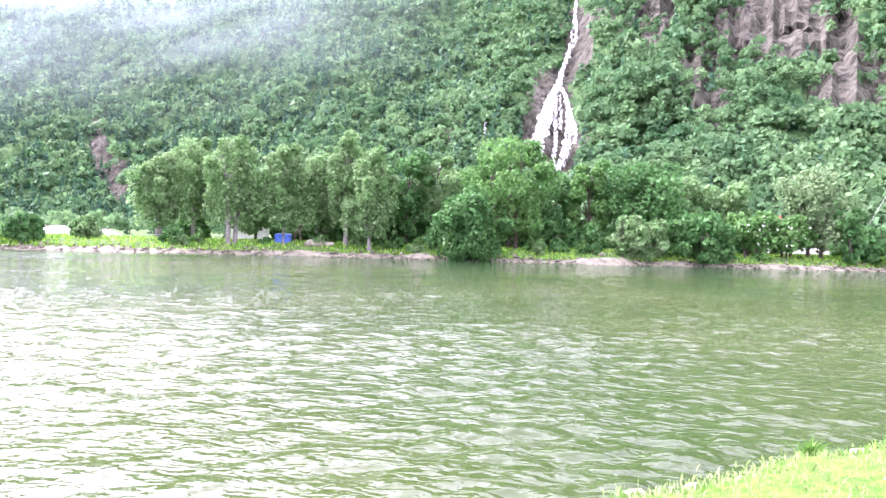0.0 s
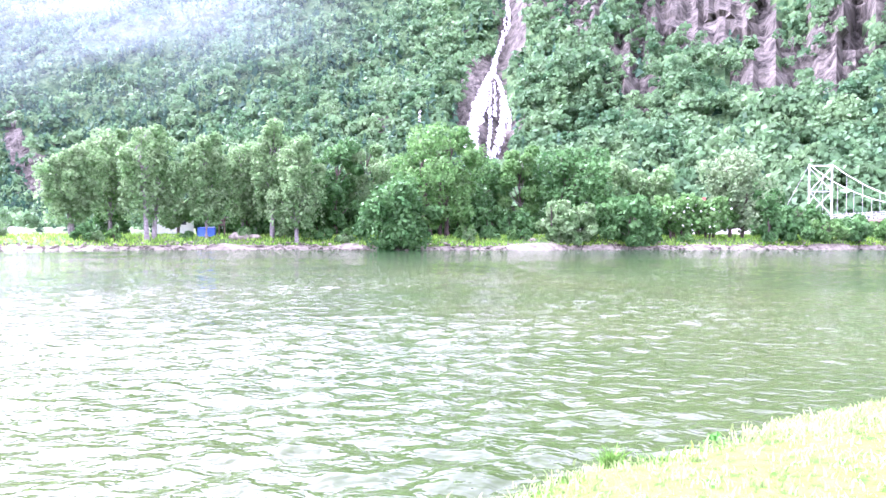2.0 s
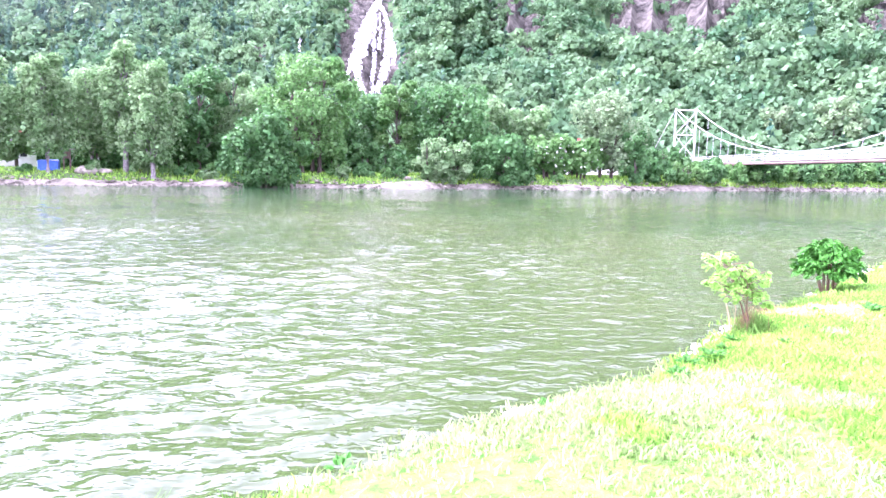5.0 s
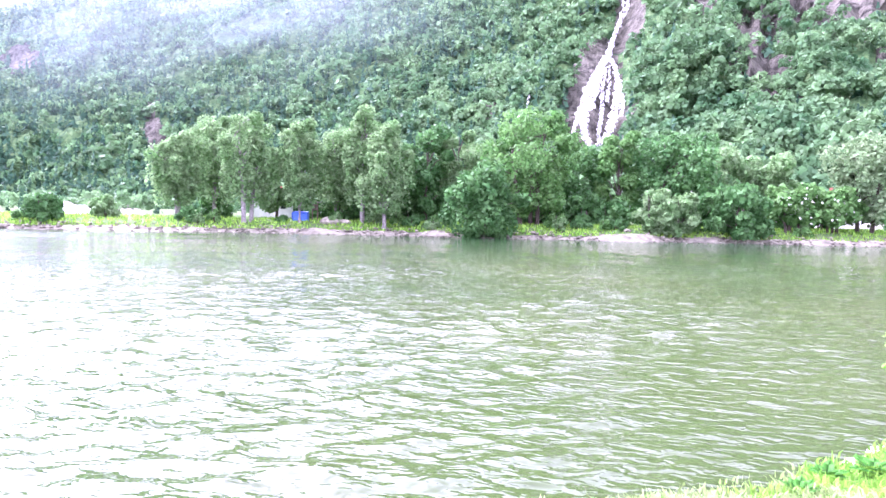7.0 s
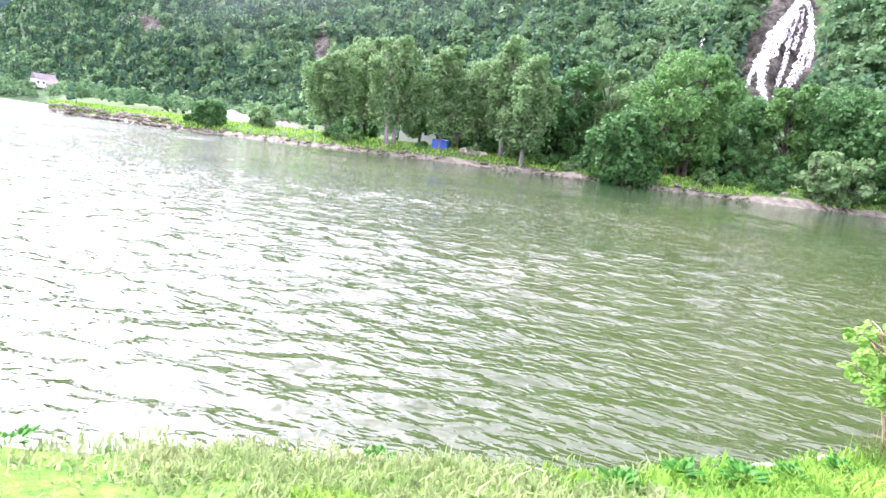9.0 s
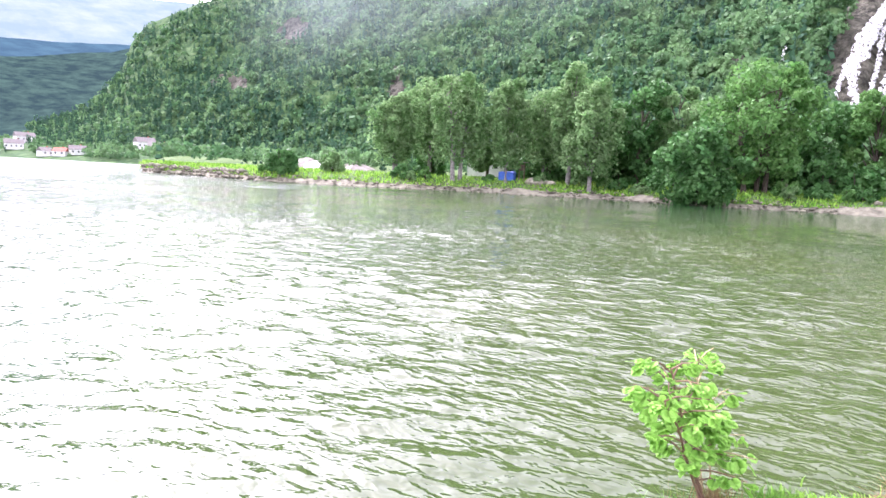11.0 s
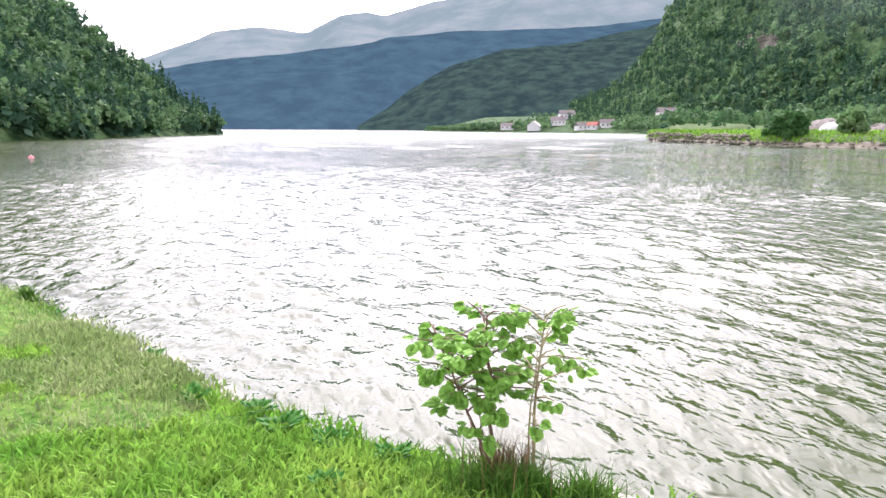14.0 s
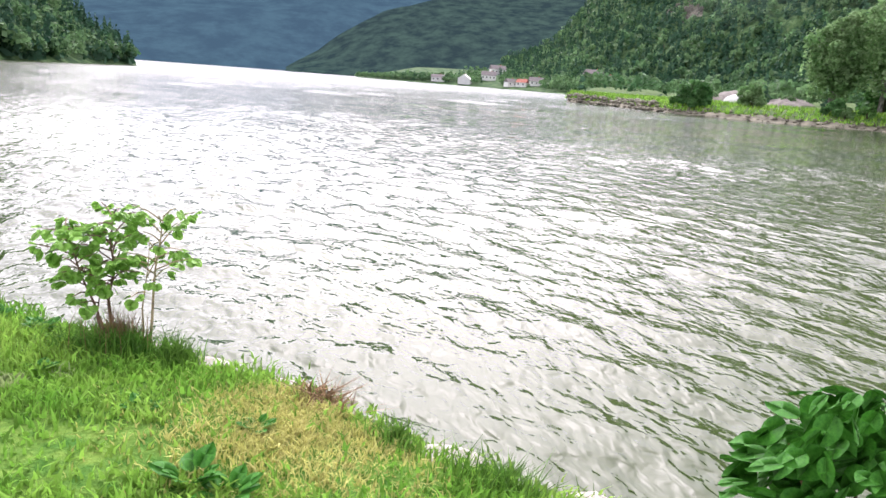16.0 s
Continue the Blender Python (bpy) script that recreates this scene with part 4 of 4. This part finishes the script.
# ---- near bank plants ----
def lawn_z(x, y):
    q = Vector((x, y, 0))
    best, bs = None, 1e9
    for p in nl[::2]:
        d = q - p
        off = (d - NDIR * d.dot(NDIR)).length
        if off < bs:
            best, bs = d.dot(NDIR), off
    w = 0.16 * fbm(x * 1.1, y * 1.1, 0)
    return interp(best - w, NPROF)


def blades(name, spots, hlo, hhi, width, material, label, seed, lean=0.35, category="grass"):
    rng = np.random.default_rng(seed)
    k = len(spots)
    p = np.array(spots)
    a = rng.uniform(0, 2 * math.pi, k)
    d = np.stack([np.cos(a), np.sin(a), np.zeros(k)], 1)
    e = rng.normal(size=(k, 3)) * lean
    e[:, 2] = 1
    h = rng.uniform(hlo, hhi, (k, 1))
    w = width * rng.uniform(0.6, 1.4, (k, 1))
    b = e * np.array((0.35, 0.35, 1)) * h * 0.55
    t = e * h * np.array((1, 1, 0.95))
    v = np.stack([p - d * w, p + d * w, p + b + d * w * 0.7, p + b - d * w * 0.7, p + t], 1).reshape(-1, 3)
    i = np.arange(k)[:, None] * 5
    f = np.concatenate([np.concatenate([i, i + 1, i + 2], 1), np.concatenate([i, i + 2, i + 3], 1), np.concatenate([i + 3, i + 2, i + 4], 1)])
    return tagged(fast(name, v, f, material), label, category, kind="stuff")


rng = np.random.default_rng(5)
seg = [p for p in nl if -9 < p.x < 16]
close = [p for p in nl if 1.5 < p.x < 9]
spots, dryspots = [], []
for k in range(165000):
    p = (seg if k % 10 < 4 else close)[rng.integers(0, len(seg if k % 10 < 4 else close))] + Vector((rng.normal() * 0.1, rng.normal() * 0.1, 0))
    s = 0.1 + rng.random() ** 1.3 * 7.5
    if fbm((p.x + s) * 0.9, (p.y - s) * 0.9, 7) < -0.25 and rng.random() < 0.7:
        continue
    q = near_point(p, s)
    if math.hypot(q.x - 7.6, q.y - 9.45) < 0.62 + 0.5 * fbm(q.x * 2, q.y * 2, 8) and rng.random() < 0.8:
        continue
    dry = interp(q.x, [(2.0, 0.85), (4.2, 0.6), (6.0, 0.12), (12, 0.05)]) + 0.5 * fbm(q.x * 0.7, q.y * 0.7, 3)
    (dryspots if dry > 0.5 else spots).append((q.x, q.y, q.z - 0.01))
blades("dry_lawn_grass", dryspots, 0.03, 0.085, 0.010, DRYLAWN, "short pale yellow-green sun-dried lawn grass", 8, 0.5)
blades("lawn_grass", spots, 0.035, 0.095, 0.011, GRASS, "short bright green and yellowing lawn grass", 6, 0.5)
spots = []
for k in range(7000):
    p = seg[rng.integers(0, len(seg))]
    if fbm(p.x * 1.3, p.y * 1.3, 2) < -0.05:
        continue
    q = near_point(p, 0.08 + abs(rng.normal()) * 0.22)
    spots.append((q.x + rng.normal() * 0.05, q.y + rng.normal() * 0.05, q.z - 0.02))
blades("edge_grass", spots, 0.03, 0.12, 0.005, TALL, "longer ragged green grass along the water's edge", 7, 0.4)


def tuft(x, y, count, spread, hlo, hhi, material, label, seed, lean=0.4, width=0.006):
    rng = np.random.default_rng(seed)
    sp = []
    for k in range(count):
        a, r = rng.uniform(0, 6.28), abs(rng.normal()) * spread
        px_, py_ = x + r * math.cos(a), y + r * math.sin(a)
        sp.append((px_, py_, lawn_z(px_, py_) - 0.02))
    ob = blades("grass_tuft", sp, hlo, hhi, width, material, label, seed, lean, "grass tuft")
    return ob


SX, SY = 6.10, 8.34
tuft(SX, SY, 700, 0.17, 0.08, 0.25, TALL, "dark green grass tuft round the sapling's foot", 41, 0.6)
tuft(SX - 0.03, SY + 0.08, 260, 0.12, 0.2, 0.42, BROWN, "dry brown upright stalks at the sapling's foot", 42, 0.15, 0.003)
tuft(6.36, 8.8, 420, 0.09, 0.12, 0.3, TALL, "lush green grass tuft at the edge", 43, 0.35)
tuft(6.2, 8.5, 400, 0.1, 0.1, 0.26, TALL, "lush green grass tuft at the edge", 44, 0.35)
tuft(7.1, 9.7, 260, 0.12, 0.06, 0.2, BROWN, "brown withered fern clump at the edge", 45, 0.9, 0.008)
tuft(8.25, 10.45, 700, 0.2, 0.1, 0.26, TALL, "lush green grass tuft at the edge", 46, 0.4)
tuft(7.75, 10.0, 260, 0.12, 0.08, 0.2, TALL, "lush green grass tuft at the edge", 47, 0.4)
tuft(0.02, 4.3, 160, 0.06, 0.1, 0.24, TALL, "small green grass tuft at the edge", 48, 0.5, 0.01)
tuft(0.4, 4.6, 120, 0.05, 0.1, 0.2, TALL, "small green grass tuft at the edge", 49, 0.5, 0.01)


def leaf_mesh(lobed):
    """One leaf in its own plane, tip towards +y, folded along its midrib."""
    if lobed:
        rim = [(0, 0), (0.24, 0.0), (0.46, 0.14), (0.50, 0.32), (0.54, 0.52), (0.42, 0.66), (0.30, 0.82), (0.14, 0.90), (0, 1.0)]
    else:
        rim = [(0, 0), (0.2, 0.05), (0.36, 0.2), (0.42, 0.42), (0.38, 0.62), (0.24, 0.84), (0.1, 0.96), (0, 1.06)]
    vs = [(0, y, 0.0 - 0.06 * y * y) for _, y in rim]
    right = [(x, y, 0.16 * x - 0.16 * y * y - 0.12 * x * x) for x, y in rim[1:-1]]
    left = [(-x, y, z) for x, y, z in right]
    n = len(rim)
    v = np.array(vs + right + left)
    f = []
    for i in range(n - 1):
        for base in (n, n + len(right)):
            a, b = i, i + 1
            c = base + i - 1 if i > 0 else None
            d = base + i if i < n - 2 else None
            if c is None:
                f.append((a, d, b))
            elif d is None:
                f.append((a, c, b))
            else:
                f.append((a, c, d))
                f.append((a, d, b))
    return v, np.array(f)


LOBED, OVAL = leaf_mesh(True), leaf_mesh(False)


def leaf_object(name, shape, at, out, size, up, material, parent, rng):
    """One leaf as an object of its own: at its stalk's end, pointing along out."""
    out = Vector(out).normalized()
    z = (Vector(up) - out * Vector(up).dot(out)).normalized()
    x = out.cross(z)
    m = Matrix((x, out, z)).transposed().to_4x4()
    o = new(name, shape)
    o.parent = parent
    o.matrix_basis = Matrix.Translation(at) @ m @ Matrix.Diagonal((size, size, size, 1))
    return o


def leaf_data(name, shape, material):
    me = bpy.data.meshes.new(name)
    me.from_pydata([tuple(p) for p in shape[0]], [], [tuple(int(i) for i in f) for f in shape[1]])
    me.materials.append(material)
    me.polygons.foreach_set("use_smooth", [True] * len(me.polygons))
    return me


SAPLEAF = leaf_data("leaf", LOBED, SHRUBLEAF)
OVALLEAF = leaf_data("leaf", OVAL, BUSHLEAF)


def sapling(x, y, stems, label, seed):
    rng = np.random.default_rng(seed)
    z = lawn_z(x, y)
    top = empty("sapling", x, y, z, label, "sapling")
    for base, tip, r, bark, twigs, lsize, nleaf in stems:
        b, t = Vector(base), Vector(tip)
        path = [b.lerp(t, k) + Vector((rng.normal() * 0.012, rng.normal() * 0.012, 0)) for k in np.linspace(0, 1, 6)]
        st = part("stem", rod(path, [r * (1 - 0.7 * k) for k in np.linspace(0, 1, 6)], 7), bark, top)
        for k in range(twigs):
            f = 0.48 + 0.52 * (k + 0.5) / twigs
            i = min(4, int(f * 5))
            s = path[i].lerp(path[i + 1], f * 5 - i)
            a = k * 2.4 + rng.uniform(-0.4, 0.4)
            ln = rng.uniform(0.10, 0.26) * (1.25 - 0.6 * (f - 0.42))
            e = s + Vector((math.cos(a) * ln, math.sin(a) * ln, rng.uniform(0.03, 0.14)))
            part("twig", rod([s, s.lerp(e, 0.5) + Vector((0, 0, 0.015)), e], [0.006, 0.005, 0.003], 5), bark, top)
            for q in range(nleaf):
                g = s.lerp(e, rng.uniform(0.45, 1.0))
                da = a + rng.uniform(-1.3, 1.3)
                d = Vector((math.cos(da), math.sin(da), rng.uniform(-0.9, 0.15)))
                leaf_object("leaf", SAPLEAF, g + d * 0.03, d, lsize * rng.uniform(0.7, 1.25), (rng.normal() * 0.55, rng.normal() * 0.55, 1), SHRUBLEAF, top, rng)
    return top


UX, UY = 0.55, 0.83
sapling(SX, SY, [
    ((0, 0, -0.05), (-0.33, 0.05, 0.93), 0.015, TWIG, 22, 0.072, 9),
    ((0.02, 0.03, -0.05), (-0.30, -0.25, 0.84), 0.012, TWIG, 18, 0.070, 9),
    ((-0.03, -0.03, -0.05), (-0.18, -0.06, 0.62), 0.008, TWIG, 4, 0.08, 3),
    ((-0.11, 0.26, -0.05), (-0.24, 0.40, 0.93), 0.012, PALETWIG, 17, 0.066, 6),
    ((-0.06, 0.22, -0.05), (-0.14, 0.28, 0.75), 0.008, PALETWIG, 4, 0.075, 3),
], "young leafy sapling with thin red-brown stems at the water's edge", 51)


def leafy_bush(x, y, w, h, count, lsize, label, seed):
    rng = np.random.default_rng(seed)
    z = lawn_z(x, y)
    top = empty("leafy_bush", x, y, z, label, "bush")
    for k in range(14):
        a = k * 2.4
        e = (math.cos(a) * w * rng.uniform(0.3, 0.8), math.sin(a) * w * rng.uniform(0.3, 0.8), h * rng.uniform(0.5, 0.8))
        part("stem", rod([(math.cos(a) * 0.06, math.sin(a) * 0.06, -0.03), (e[0] * 0.6, e[1] * 0.6, e[2] * 0.6), e], [0.011, 0.008, 0.004], 6), TWIG, top)
    for k in range(count):
        d = Vector(rng.normal(size=3)).normalized()
        d.z = abs(d.z) * 1.1 - 0.25
        rad = rng.uniform(0.45, 1.05)
        c = Vector((d.x * w * rad, d.y * w * rad, h * 0.5 + d.z * h * 0.52 * rad))
        if c.z < 0.04:
            c.z = 0.04 + rng.uniform(0, 0.06)
        o = Vector((d.x + rng.normal() * 0.35, d.y + rng.normal() * 0.35, rng.uniform(-1.1, 0.2)))
        leaf_object("leaf", OVALLEAF, c, o, lsize * rng.uniform(0.7, 1.3), (d.x * 0.8 + rng.normal() * 0.8, d.y * 0.8 + rng.normal() * 0.8, 0.8), BUSHLEAF, top, rng)
    return top


leafy_bush(9.47, 11.57, 0.52, 1.1, 520, 0.135, "dense low bush with large glossy green leaves at the water's edge", 61)


def weed(x, y, n, size, label, seed):
    rng = np.random.default_rng(seed)
    top = empty("weed", x, y, lawn_z(x, y), label, "weed", "broad-leaved weeds")
    for k in range(n):
        a = k * 2.4 + rng.uniform(-0.3, 0.3)
        d = Vector((math.cos(a), math.sin(a), rng.uniform(0.15, 1.0)))
        leaf_object("leaf", OVALLEAF, Vector((d.x * 0.02, d.y * 0.02, 0.01)) + d * size * 0.3, d, size * rng.uniform(0.7, 1.3), (0, 0, 1), BUSHLEAF, top, rng)
    return top


WL = "broad-leaved green weed in the lawn"
for k, (x, y, n, s) in enumerate([(5.3, 7.5, 14, 0.09), (5.0, 7.2, 16, 0.11), (4.62, 7.05, 12, 0.1), (5.62, 7.85, 12, 0.09), (3.95, 6.5, 10, 0.08), (4.3, 6.6, 9, 0.1), (7.6, 9.2, 8, 0.08), (8.3, 9.0, 12, 0.11), (8.15, 8.85, 9, 0.12), (6.6, 8.0, 8, 0.07), (7.3, 8.6, 8, 0.07), (2.9, 6.1, 8, 0.1), (1.1, 4.9, 7, 0.09), (9.2, 9.6, 9, 0.09), (6.0, 7.4, 8, 0.08)]):
    weed(x, y, n, s * 0.95, WL, 200 + k)

# stones at the near waterline
rng = np.random.default_rng(88)
for k in range(46):
    p = seg[int(rng.integers(0, len(seg)))]
    s = rng.uniform(-0.35, 0.12)
    q = near_point(p, s)
    r = rng.uniform(0.04, 0.12)
    b = part("stone", stone(r, k), SHORE)
    b.matrix_world = pose(q.x, q.y, q.z + r * 0.15, 0, 0, rng.uniform(0, 360))
    tagged(b, "small grey-brown stone at the water's edge", "stone", "stones at the near edge")

# flat pale slabs along the near edge
for k in range(26):
    p = close[int(rng.integers(0, len(close)))] if k % 2 else seg[int(rng.integers(0, len(seg)))]
    q = near_point(p, rng.uniform(-0.12, 0.14))
    r = rng.uniform(0.10, 0.22)
    b = part("flat_stone", stone(r, 60 + k, 0.32), SLAB)
    b.matrix_world = pose(q.x, q.y, max(q.z, 0.0) + r * 0.1, 0, 0, rng.uniform(20, 60))
    tagged(b, "flat pale stone set in the lawn's edge", "stone", "slabs at the near edge")

# dry yellow patch in the lawn
spots = []
for k in range(9000):
    x, y = 7.6 + rng.normal() * 0.42, 9.45 + rng.normal() * 0.36
    spots.append((x, y, lawn_z(x, y) - 0.005))
blades("dry_grass", spots, 0.02, 0.07, 0.006, STRAW, "dry yellowed grass patch in the lawn", 321, 0.6)

# pale gravel heaps behind the grassy point
for x, y, sx, sy, sz in ((-97, 113, 7, 4, 2.2), (-86, 116, 5, 3, 1.8), (-76, 104, 3.4, 2.2, 1.3)):
    bm = bmesh.new()
    bmesh.ops.create_grid(bm, x_segments=16, y_segments=16, size=1)
    for v in bm.verts:
        z = max(0, 1 - v.co.length) ** 0.8
        v.co = Vector((v.co.x * sx, v.co.y * sy, z * sz + 0.25 * noise.noise(v.co * 5) * z - 0.1))
    heap = part("gravel_heap", bm, SAND)
    heap.matrix_world = pose(x, y, ground_far(x, y), 0, 0, 35)
    tagged(heap, "pale gravel heap behind the grassy point", "gravel heap", "gravel heaps")
